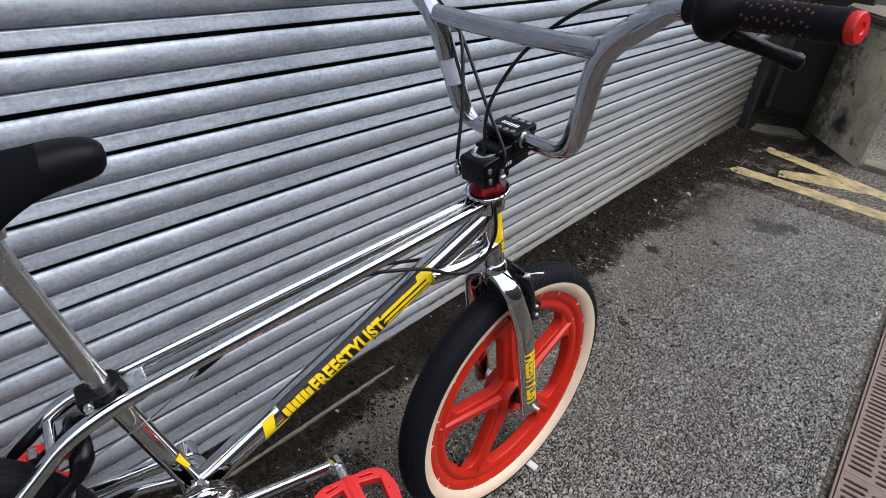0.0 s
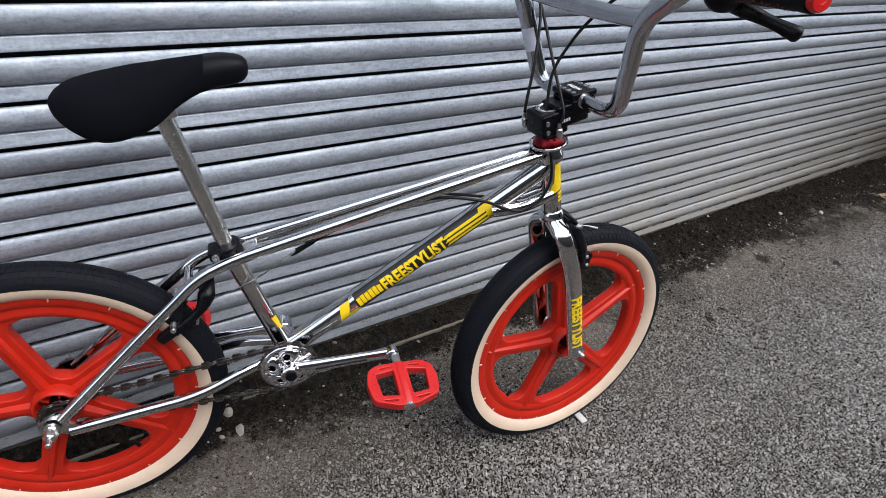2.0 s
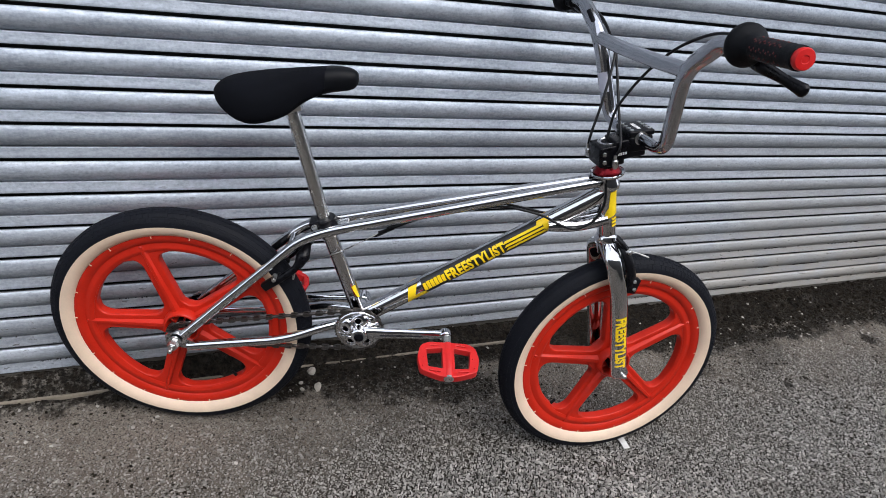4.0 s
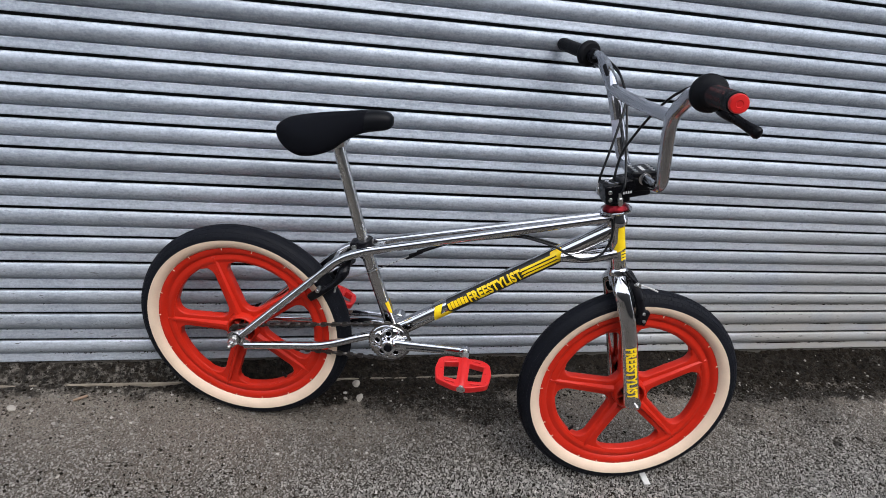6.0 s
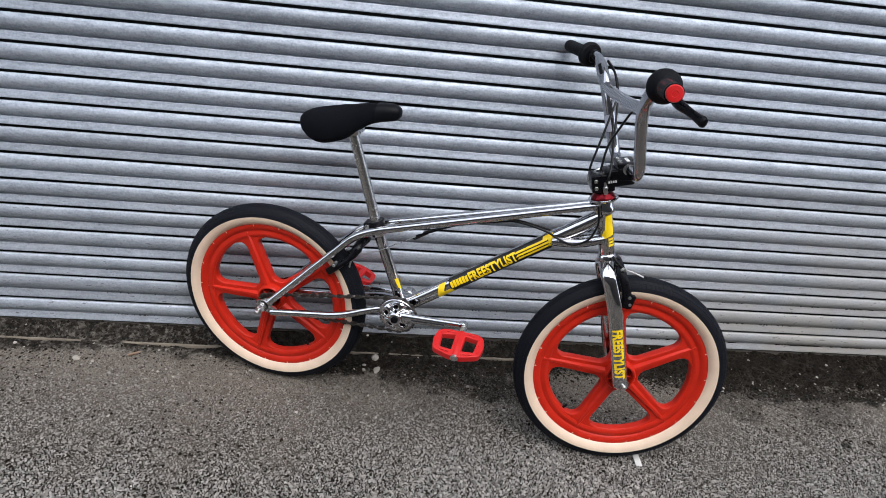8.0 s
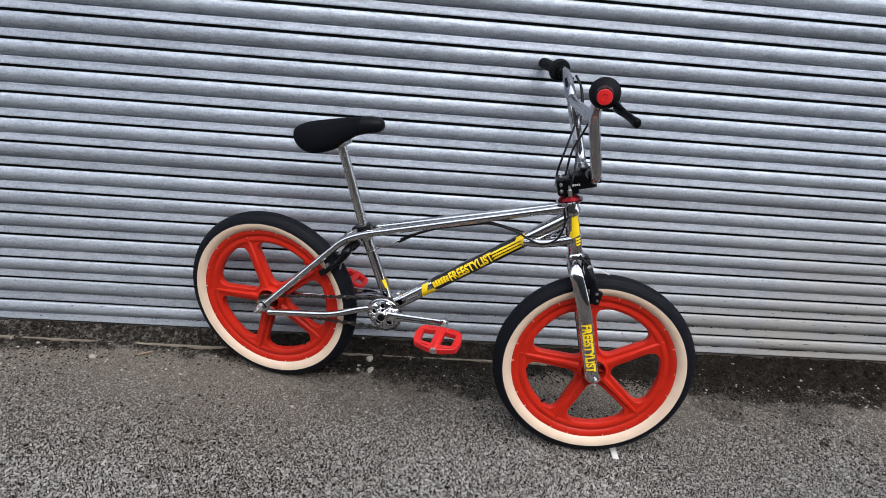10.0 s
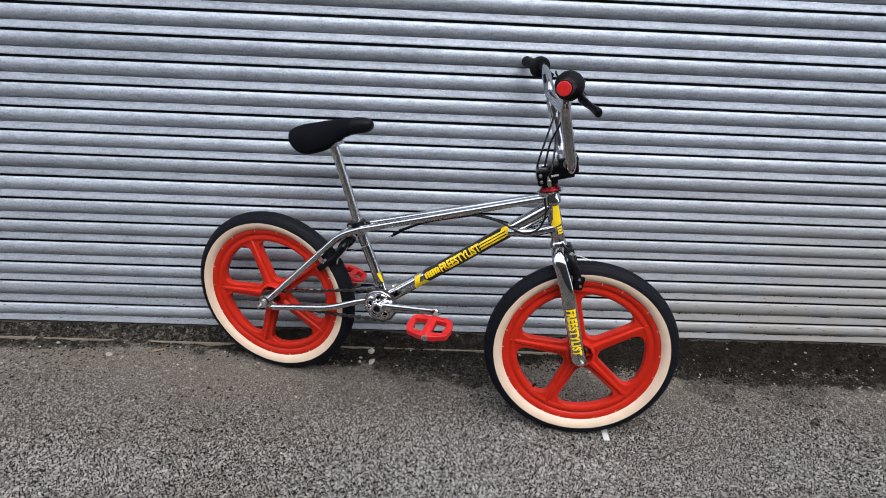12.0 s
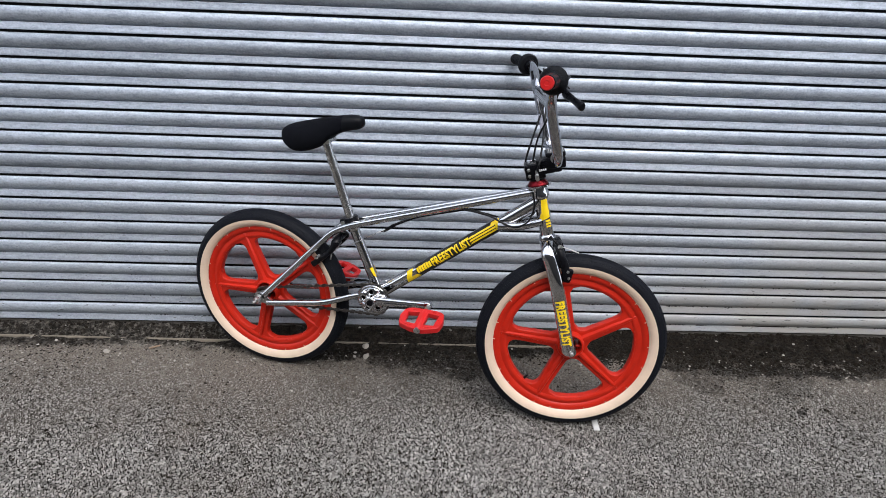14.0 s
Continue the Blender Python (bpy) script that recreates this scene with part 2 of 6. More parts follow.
def asphalt():
    """Worn asphalt: dark binder, grey and pale stone chips, a soiled strip along the shutter and damp blots."""
    m = bpy.data.materials.new("worn_asphalt")
    m.use_nodes = True
    n, l = m.node_tree.nodes, m.node_tree.links
    p = n["Principled BSDF"]
    p.inputs["Specular IOR Level"].default_value = 0.12
    geo = n.new("ShaderNodeNewGeometry")
    pos = geo.outputs["Position"]

    def noise_tex(s, d=4.0, rough=0.55):
        t = n.new("ShaderNodeTexNoise")
        t.inputs["Scale"].default_value, t.inputs["Detail"].default_value = s, d
        t.inputs["Roughness"].default_value = rough
        l.new(pos, t.inputs["Vector"])
        return t.outputs["Fac"]

    def ranged(v, a, b, c=0.0, d=1.0):
        r = n.new("ShaderNodeMapRange")
        for key, val in zip(("From Min", "From Max", "To Min", "To Max"), (a, b, c, d)):
            r.inputs[key].default_value = val
        l.new(v, r.inputs["Value"])
        return r.outputs["Result"]

    def calc(op, a, b):
        k = n.new("ShaderNodeMath")
        k.operation = op
        for i, v in enumerate((a, b)):
            if isinstance(v, float):
                k.inputs[i].default_value = v
            else:
                l.new(v, k.inputs[i])
        return k.outputs[0]

    def blend(f, a, b):
        k = n.new("ShaderNodeMix")
        k.data_type = "RGBA"
        l.new(f, k.inputs["Factor"])
        for key, v in (("A", a), ("B", b)):
            if isinstance(v, tuple):
                k.inputs[key].default_value = (*v, 1)
            else:
                l.new(v, k.inputs[key])
        return k.outputs["Result"]

    warp = n.new("ShaderNodeTexNoise")
    warp.inputs["Scale"].default_value, warp.inputs["Detail"].default_value = 70.0, 3.0
    l.new(pos, warp.inputs["Vector"])
    bent = n.new("ShaderNodeVectorMath")
    bent.operation = "MULTIPLY_ADD"
    l.new(warp.outputs["Color"], bent.inputs[0])
    bent.inputs[1].default_value = (0.012, 0.012, 0.012)
    l.new(pos, bent.inputs[2])

    def cells(scale, feature):
        v = n.new("ShaderNodeTexVoronoi")
        v.feature = feature
        v.inputs["Scale"].default_value = scale
        l.new(bent.outputs[0], v.inputs["Vector"])
        return v

    def channel(v, k):
        sp = n.new("ShaderNodeSeparateXYZ")
        l.new(v.outputs["Color"], sp.inputs[0])
        return sp.outputs[k]

    stones, fine = cells(105.0, "F1"), cells(260.0, "F1")
    edges = cells(105.0, "DISTANCE_TO_EDGE").outputs["Distance"]
    edges_fine = cells(260.0, "DISTANCE_TO_EDGE").outputs["Distance"]
    tone = calc("ADD", calc("MULTIPLY", channel(stones, 0), 0.45), calc("MULTIPLY", channel(fine, 1), 0.35))
    tone = calc("ADD", tone, calc("MULTIPLY", noise_tex(420, 3), 0.3))
    face = n.new("ShaderNodeValToRGB")
    face.color_ramp.elements[0].position, face.color_ramp.elements[1].position = 0.15, 0.95
    face.color_ramp.elements[0].color = (0.140, 0.121, 0.098, 1)
    face.color_ramp.elements[1].color = (0.43, 0.395, 0.345, 1)
    l.new(tone, face.inputs["Fac"])
    # where fine silt has filled the joints the surface is smooth and brown, elsewhere open and dark-jointed
    silt = ranged(calc("ADD", calc("MULTIPLY", noise_tex(1.6, 4, 0.5), 0.6), calc("MULTIPLY", noise_tex(11, 6, 0.65), 0.25)), 0.32, 0.58)
    open_joint = calc("MULTIPLY", ranged(edges, 0.28, 0.15), ranged(noise_tex(60, 4, 0.65), 0.42, 0.51))
    fine_joint = calc("MULTIPLY", ranged(edges_fine, 0.20, 0.10), ranged(noise_tex(90, 3, 0.6), 0.48, 0.58))
    joint = calc("MAXIMUM", open_joint, calc("MULTIPLY", fine_joint, 0.8))
    joint = calc("MULTIPLY", joint, ranged(silt, 0.0, 1.0, 1.0, 0.45))
    brown = blend(ranged(noise_tex(190, 4, 0.7), 0.35, 0.65), (0.205, 0.184, 0.158), (0.370, 0.336, 0.294))
    col = blend(calc("MULTIPLY", silt, 0.75), face.outputs["Color"], brown)
    col = blend(joint, col, (0.010, 0.009, 0.008))
    pale = calc("MULTIPLY", ranged(channel(fine, 2), 0.986, 0.989), ranged(edges_fine, 0.05, 0.12))
    col = blend(pale, col, (0.62, 0.58, 0.52))
    # pits where a stone has gone
    pits = ranged(noise_tex(135, 4, 0.62), 0.57, 0.605)
    col = blend(pits, col, (0.012, 0.010, 0.008))
    joint = calc("MAXIMUM", joint, pits)
    # between open stones lies the dark binder
    open_at = n.new("ShaderNodeAttribute")
    open_at.attribute_name = "open_stone"
    bed_at = n.new("ShaderNodeAttribute")
    bed_at.attribute_name = "stone_bed"
    bed = bed_at.outputs["Fac"]
    fines = blend(ranged(noise_tex(430, 4, 0.78), 0.36, 0.64), (0.046, 0.040, 0.0335), (0.285, 0.248, 0.209))
    fines = blend(calc("MULTIPLY", ranged(noise_tex(38, 5, 0.6), 0.42, 0.62), 0.45), fines, (0.085, 0.068, 0.053))
    fines = blend(ranged(noise_tex(210, 4, 0.70), 0.545, 0.60), fines, (0.016, 0.0135, 0.011))
    col = blend(bed, col, fines)
    joint = calc("MULTIPLY", joint, ranged(bed, 0.0, 1.0, 1.0, 0.15))
    binder = blend(ranged(noise_tex(300, 3, 0.7), 0.35, 0.65), (0.004, 0.0036, 0.003), (0.026, 0.023, 0.020))
    col = blend(calc("MULTIPLY", bed, ranged(open_at.outputs["Fac"], 0.30, 0.72, 0.0, 0.97)), col, binder)
    # soil that has gathered along the foot of the shutter
    soil_at = n.new("ShaderNodeAttribute")
    soil_at.attribute_name = "soil"
    soiled = ranged(calc("ADD", soil_at.outputs["Fac"], ranged(noise_tex(60, 6, 0.7), 0.3, 0.7, -0.25, 0.25)), 0.15, 0.75)
    dirt = n.new("ShaderNodeValToRGB")
    dirt.color_ramp.elements[0].position, dirt.color_ramp.elements[1].position = 0.42, 0.68
    dirt.color_ramp.elements[0].color = (0.003, 0.0025, 0.002, 1)
    dirt.color_ramp.elements[1].color = (0.033, 0.026, 0.019, 1)
    l.new(noise_tex(70, 9, 0.75), dirt.inputs["Fac"])
    col = blend(calc("MULTIPLY", soiled, ranged(noise_tex(17, 7, 0.7), 0.30, 0.52, 0.80, 1.0)), col, dirt.outputs["Color"])
    damp = calc("MULTIPLY", ranged(noise_tex(2.3, 7, 0.68), 0.60, 0.72), 0.45)
    col = blend(damp, col, (0.040, 0.032, 0.024))
    l.new(col, p.inputs["Base Color"])
    l.new(ranged(noise_tex(30, 4), 0.3, 0.7, 0.66, 0.95), p.inputs["Roughness"])
    height = calc("SUBTRACT", calc("MULTIPLY", tone, 0.5), calc("MULTIPLY", joint, 1.1))
    height = calc("ADD", height, calc("MULTIPLY", noise_tex(230, 4, 0.7), 0.6))
    b = n.new("ShaderNodeBump")
    b.inputs["Strength"].default_value, b.inputs["Distance"].default_value = 1.0, 0.004
    l.new(height, b.inputs["Height"])
    l.new(b.outputs["Normal"], p.inputs["Normal"])
    return m


def chippings():
    """Grey and brown stones, filmed with silt or soil where it lies."""
    m = material("asphalt_chippings", (0.264, 0.251, 0.234), 0.62, 0.0, 0.50, 95, 0.9, 600, island=(0.32, 1.75), shine=0.34)
    n, l = m.node_tree.nodes, m.node_tree.links
    p = n["Principled BSDF"]
    src = p.inputs["Base Color"].links[0].from_socket
    for name, tint, most in (("silt", (0.140, 0.122, 0.102), 0.90), ("soil", (0.012, 0.0098, 0.0074), 0.96)):
        at = n.new("ShaderNodeAttribute")
        at.attribute_name = name
        r = n.new("ShaderNodeMapRange")
        r.inputs["To Max"].default_value = most
        l.new(at.outputs["Fac"], r.inputs["Value"])
        k = n.new("ShaderNodeMix")
        k.data_type = "RGBA"
        l.new(r.outputs["Result"], k.inputs["Factor"])
        l.new(src, k.inputs["A"])
        k.inputs["B"].default_value = (*tint, 1)
        src = k.outputs["Result"]
    l.new(src, p.inputs["Base Color"])
    return m


def mossy_concrete():
    """Old cast concrete with algae, pale scars and dark run-off."""
    m = material("mossy_concrete", (0.70, 0.61, 0.47), 0.88, 0.0, 0.4, 6, 0.9, 90)
    n, l = m.node_tree.nodes, m.node_tree.links
    p = n["Principled BSDF"]
    src = p.inputs["Base Color"].links[0].from_socket
    geo = n.new("ShaderNodeNewGeometry")
    t = n.new("ShaderNodeTexNoise")
    t.inputs["Scale"].default_value, t.inputs["Detail"].default_value, t.inputs["Roughness"].default_value = 11.0, 9, 0.72
    l.new(geo.outputs["Position"], t.inputs["Vector"])
    for lo, hi, tint in ((0.55, 0.66, (0.075, 0.070, 0.036)), (0.46, 0.36, (0.74, 0.64, 0.48))):
        r = n.new("ShaderNodeMapRange")
        r.inputs["From Min"].default_value, r.inputs["From Max"].default_value = lo, hi
        l.new(t.outputs["Fac"], r.inputs["Value"])
        k = n.new("ShaderNodeMix")
        k.data_type = "RGBA"
        l.new(r.outputs["Result"], k.inputs["Factor"])
        l.new(src, k.inputs["A"])
        k.inputs["B"].default_value = (*tint, 1)
        src = k.outputs["Result"]
    # algae that has spread from the inner corner, ragged at its edge
    sep = n.new("ShaderNodeSeparateXYZ")
    l.new(geo.outputs["Position"], sep.inputs[0])
    patch = n.new("ShaderNodeTexNoise")
    patch.inputs["Scale"].default_value, patch.inputs["Detail"].default_value, patch.inputs["Roughness"].default_value = 12.0, 9, 0.78
    l.new(geo.outputs["Position"], patch.inputs["Vector"])
    spread = n.new("ShaderNodeMath")
    spread.operation = "MULTIPLY_ADD"
    l.new(patch.outputs["Fac"], spread.inputs[0])
    spread.inputs[1].default_value = 0.75
    l.new(sep.outputs["Y"], spread.inputs[2])
    r = n.new("ShaderNodeMapRange")
    r.inputs["From Min"].default_value, r.inputs["From Max"].default_value = -0.09, 0.03
    l.new(spread.outputs[0], r.inputs["Value"])
    k = n.new("ShaderNodeMix")
    k.data_type = "RGBA"
    l.new(r.outputs["Result"], k.inputs["Factor"])
    l.new(src, k.inputs["A"])
    k.inputs["B"].default_value = (0.130, 0.118, 0.060, 1)
    src = k.outputs["Result"]
    # an old dark splash low on the face
    away = n.new("ShaderNodeVectorMath")
    away.operation = "DISTANCE"
    l.new(geo.outputs["Position"], away.inputs[0])
    away.inputs[1].default_value = (3.30, -0.485, 0.075)
    wobble = n.new("ShaderNodeMath")
    wobble.operation = "MULTIPLY_ADD"
    l.new(t.outputs["Fac"], wobble.inputs[0])
    wobble.inputs[1].default_value = 0.35
    l.new(away.outputs["Value"], wobble.inputs[2])
    r = n.new("ShaderNodeMapRange")
    r.inputs["From Min"].default_value, r.inputs["From Max"].default_value = 0.285, 0.190
    l.new(wobble.outputs[0], r.inputs["Value"])
    k = n.new("ShaderNodeMix")
    k.data_type = "RGBA"
    l.new(r.outputs["Result"], k.inputs["Factor"])
    l.new(src, k.inputs["A"])
    k.inputs["B"].default_value = (0.050, 0.052, 0.058, 1)
    l.new(k.outputs["Result"], p.inputs["Base Color"])
    return m


def road_paint():
    """Yellow line paint, worn through in places."""
    m = bpy.data.materials.new("worn_yellow_line_paint")
    m.use_nodes = True
    n, l = m.node_tree.nodes, m.node_tree.links
    p = n["Principled BSDF"]
    geo = n.new("ShaderNodeNewGeometry")
    t = n.new("ShaderNodeTexNoise")
    t.inputs["Scale"].default_value, t.inputs["Detail"].default_value, t.inputs["Roughness"].default_value = 14, 9, 0.72
    l.new(geo.outputs["Position"], t.inputs["Vector"])
    r = n.new("ShaderNodeValToRGB")
    r.color_ramp.elements[0].position, r.color_ramp.elements[1].position = 0.34, 0.60
    r.color_ramp.elements[0].color = (0.15, 0.12, 0.065, 1)
    r.color_ramp.elements[1].color = (0.42, 0.325, 0.150, 1)
    l.new(t.outputs["Fac"], r.inputs["Fac"])
    l.new(r.outputs["Color"], p.inputs["Base Color"])
    p.inputs["Roughness"].default_value = 0.75
    return m


GALVANISED, ASPHALT, CHIPPING, MOSSY, LINE_PAINT = galvanised(), asphalt(), chippings(), mossy_concrete(), road_paint()
MOSSY_STEP = material("mossy_worn_step", (0.070, 0.062, 0.042), 0.9, 0.0, 0.75, 22, 0.8, 120)
PALE_RENDER = material("pale_cement_render", (0.62, 0.55, 0.47), 0.88, 0.0, 0.25, 9, 0.5, 140)
MUDDY_PLATE = material("muddy_steel_plate", (0.085, 0.078, 0.066), 0.75, 0.1, 0.4, 12, 0.5, 200)
PALE_LEDGE = material("pale_cement_edge", (0.17, 0.145, 0.112), 0.9, 0.0, 0.5, 12, 0.6, 250)


# ---- building blocks ----
WORLD_OF = {}


def thing(name, m, label, category, group="", kind=""):
    ob = new(name)
    ob.empty_display_size = 0.1
    ob.matrix_basis = m
    WORLD_OF[ob] = m
    return tagged(ob, label, category, group, kind)


def mesh_of(name, bm, mat, smooth=True):
    bmesh.ops.recalc_face_normals(bm, faces=bm.faces)
    me = bpy.data.meshes.new(name)
    bm.to_mesh(me)
    bm.free()
    if smooth:
        me.shade_smooth()
        me.set_sharp_from_angle(angle=radians(38))
    me.materials.append(mat)
    return me


def part(name, bm, mat, parent=None, label="", m=None, smooth=True):
    """Links a bmesh (or a finished mesh) as one object under a thing or a part; m is its pose in the world."""
    me = bm if isinstance(bm, bpy.types.Mesh) else mesh_of(name, bm, mat, smooth)
    ob = new(name, me)
    m = m if m is not None else (WORLD_OF[parent] if parent else Matrix())
    ob.matrix_basis = m
    WORLD_OF[ob] = m
    if parent:
        ob.parent = parent
        ob.matrix_parent_inverse = WORLD_OF[parent].inverted()
    return tagged(ob, label)


def spline(points, steps=8):
    """A Catmull-Rom line through points."""
    pts = [Vector(q) for q in points]
    pts = [2 * pts[0] - pts[1]] + pts + [2 * pts[-1] - pts[-2]]
    out = []
    for a, b, c, d in zip(pts, pts[1:], pts[2:], pts[3:]):
        for i in range(steps):
            s = i / steps
            out.append(0.5 * (2 * b + (c - a) * s + (2 * a - 5 * b + 4 * c - d) * s * s + (3 * b - a - 3 * c + d) * s ** 3))
    return out + [pts[-2]]


def filleted(points, radius, steps=6):
    """A polyline whose corners are rounded."""
    pts = [Vector(q) for q in points]
    out = [pts[0]]
    for a, b, c in zip(pts, pts[1:], pts[2:]):
        u, v = (a - b), (c - b)
        r = min(radius, 0.48 * u.length, 0.48 * v.length)
        p0, p1 = b + u.normalized() * r, b + v.normalized() * r
        for i in range(steps + 1):
            s = i / steps
            out.append((1 - s) ** 2 * p0 + 2 * s * (1 - s) * b + s * s * p1)
    return out + [pts[-1]]


def tube(bm, points, r, seg=14, flat=1.0, up=(0, 0, 1), caps=True):
    """A swept tube; r is one radius or one for each point; flat squeezes it along the second axis."""
    pts = [Vector(q) for q in points]
    rs = r if isinstance(r, (list, tuple)) else [r] * len(pts)
    rings, side = [], None
    for i, q in enumerate(pts):
        t = (pts[min(i + 1, len(pts) - 1)] - pts[max(i - 1, 0)]).normalized()
        if side is None:
            side = t.cross(Vector(up))
            if side.length < 1e-3:
                side = t.cross(Vector((1, 0, 0)))
        side = (side - t * side.dot(t)).normalized()
        other = t.cross(side)
        rings.append([bm.verts.new(q + rs[i] * (math.cos(a) * side + flat * math.sin(a) * other)) for a in (2 * math.pi * k / seg for k in range(seg))])
    for a, b in zip(rings, rings[1:]):
        for k in range(seg):
            bm.faces.new((a[k], a[(k + 1) % seg], b[(k + 1) % seg], b[k]))
    if caps:
        bm.faces.new(rings[0][::-1]), bm.faces.new(rings[-1])
    return bm


def lathe(bm, profile, seg=48, axis=(0, 1, 0), centre=(0, 0, 0), closed=False):
    """Turns rows of (along the axis, radius) about an axis."""
    z = Vector(axis).normalized()
    x = z.orthogonal().normalized()
    y = z.cross(x)
    c = Vector(centre)
    rings = [[bm.verts.new(c + z * a + r * (math.cos(t) * x + math.sin(t) * y)) for t in (2 * math.pi * k / seg for k in range(seg))] for a, r in profile]
    pairs = list(zip(rings, rings[1:])) + ([(rings[-1], rings[0])] if closed else [])
    for a, b in pairs:
        for k in range(seg):
            bm.faces.new((a[k], a[(k + 1) % seg], b[(k + 1) % seg], b[k]))
    if not closed:
        bm.faces.new(rings[0][::-1]), bm.faces.new(rings[-1])
    return bm


def block(bm, size, m=None, bevel=0.0, segments=2):
    """A box of the given size at a pose, with worn edges."""
    made = bmesh.ops.create_cube(bm, size=1.0, matrix=(m or Matrix()) @ Matrix.Diagonal((*size, 1)))
    if bevel:
        edges = list({e for v in made["verts"] for e in v.link_edges})
        bmesh.ops.bevel(bm, geom=edges, offset=bevel, segments=segments, affect="EDGES", profile=0.6)
    return bm


def plate(bm, outline, half, axis_y=0.0):
    """A flat plate from an outline in the xz plane, with thickness along y."""
    a = [bm.verts.new((x, axis_y - half, z)) for x, z in outline]
    b = [bm.verts.new((x, axis_y + half, z)) for x, z in outline]
    bm.faces.new(a), bm.faces.new(b[::-1])
    for i in range(len(a)):
        j = (i + 1) % len(a)
        bm.faces.new((a[i], a[j], b[j], b[i]))
    return bm


def pierced_plate(name, outer, holes, half, bevel, mat):
    """A plate in the xz plane with holes and rounded edges, from a filled curve."""
    cu = bpy.data.curves.new(name, "CURVE")
    cu.dimensions, cu.fill_mode = "2D", "BOTH"
    cu.extrude, cu.bevel_depth, cu.bevel_resolution = half - bevel, bevel, 2
    for ring in (outer, *holes):
        s = cu.splines.new("POLY")
        s.points.add(len(ring) - 1)
        for q, (x, y) in zip(s.points, ring):
            q.co = (x, y, 0, 1)
        s.use_cyclic_u = True
    ob = bpy.data.objects.new(name, cu)
    scene.collection.objects.link(ob)
    me = bpy.data.meshes.new_from_object(ob.evaluated_get(bpy.context.evaluated_depsgraph_get()))
    bpy.data.objects.remove(ob)
    bpy.data.curves.remove(cu)
    me.transform(Matrix.Rotation(radians(90), 4, "X"))
    me.shade_smooth()
    me.set_sharp_from_angle(angle=radians(38))
    me.materials.clear()
    me.materials.append(mat)
    return me


def lettering(name, text, width, height, mat, wrap):
    """Printed letters: text in the xz plane, facing -y, width by height, bent by wrap(z) onto a tube."""
    cu = bpy.data.curves.new(name, "FONT")
    cu.body, cu.extrude, cu.offset, cu.space_character = text, 0.0, 0.045, 1.08
    ob = bpy.data.objects.new(name, cu)
    scene.collection.objects.link(ob)
    me = bpy.data.meshes.new_from_object(ob.evaluated_get(bpy.context.evaluated_depsgraph_get()))
    bpy.data.objects.remove(ob)
    bpy.data.curves.remove(cu)
    xs, ys = [v.co.x for v in me.vertices], [v.co.y for v in me.vertices]
    x0, x1, y0, y1 = min(xs), max(xs), min(ys), max(ys)
    bm = bmesh.new()
    bm.from_mesh(me)
    for k in range(1, 10):
        bmesh.ops.bisect_plane(bm, geom=bm.verts[:] + bm.edges[:] + bm.faces[:], plane_co=(0, y0 + (y1 - y0) * k / 10, 0), plane_no=(0, 1, 0))
    bm.to_mesh(me)
    bm.free()
    for v in me.vertices:
        x, z = (v.co.x - x0) / (x1 - x0) * width, ((v.co.y - y0) / (y1 - y0) - 0.5) * height
        v.co = (x, -wrap(z), z)
    me.materials.clear()
    me.materials.append(mat)
    return me


def decal(bm, outline, wrap, rows=5):
    """A film patch from a four-cornered outline in xz, bent onto a tube and facing -y."""
    (a, b, c, d) = [Vector((x, z)) for x, z in outline]
    grid = []
    for i in range(rows + 1):
        s = i / rows
        p, q = a.lerp(d, s), b.lerp(c, s)
        grid.append([bm.verts.new((w.x, -wrap(w.y), w.y)) for w in (p, q)])
    for r0, r1 in zip(grid, grid[1:]):
        bm.faces.new((r0[0], r0[1], r1[1], r1[0]))
    return bm



# ---- ground ----
def graded(lo, hi, a, b, step):
    """Coordinates that are dense between a and b and widen outwards."""
    mid = list(np.arange(a, b + 1e-6, step))
    up, s = [b], step
    while up[-1] < hi:
        s *= 1.35
        up.append(min(hi, up[-1] + s))
    down, s = [a], step
    while down[-1] > lo:
        s *= 1.35
        down.append(max(lo, down[-1] - s))
    return down[:0:-1] + mid + up[1:]


def ground_top(x, y):
    """The asphalt's height with its unevenness and the soil that lies banked against the shutter."""
    near = max(0.0, 1 - max(abs(x) - 2.6, -y - 1.4, 0.0) / 2)
    lump = 0.004 * noise.noise((x * 2.3, y * 2.3, 0)) + near * 0.0022 * noise.noise((x * 26, y * 26, 3))
    soil = near * max(0.0, min(1.0, (y + 0.17) / 0.12)) * max(0.0, min(1.0, (0.10 - y) / 0.06))
    lump += soil * (0.006 + 0.007 * noise.noise((x * 9, y * 9, 7)) + 0.005 * noise.noise((x * 40, y * 40, 9)))
    # soil banked against the shutter on one side, a low worn sill on the other
    right = max(0.0, min(1.0, (x + 0.05) / 0.35))
    bank = near * right * max(0.0, min(1.0, (y + 0.14) / 0.13)) ** 1.5 * max(0.0, min(1.0, (0.10 - y) / 0.06))
    lump += bank * (0.034 + 0.008 * noise.noise((x * 14, y * 14, 2)))
    sill = (1 - right) * max(0.0, min(1.0, (3.8 - abs(x)) / 0.3)) * max(0.0, min(1.0, (y + 0.056) / 0.042)) * max(0.0, min(1.0, (0.10 - y) / 0.06))
    lump += sill * (0.030 + 0.004 * noise.noise((x * 6, y * 20, 4)))
    return ground_z(x, y) + lump - 0.001


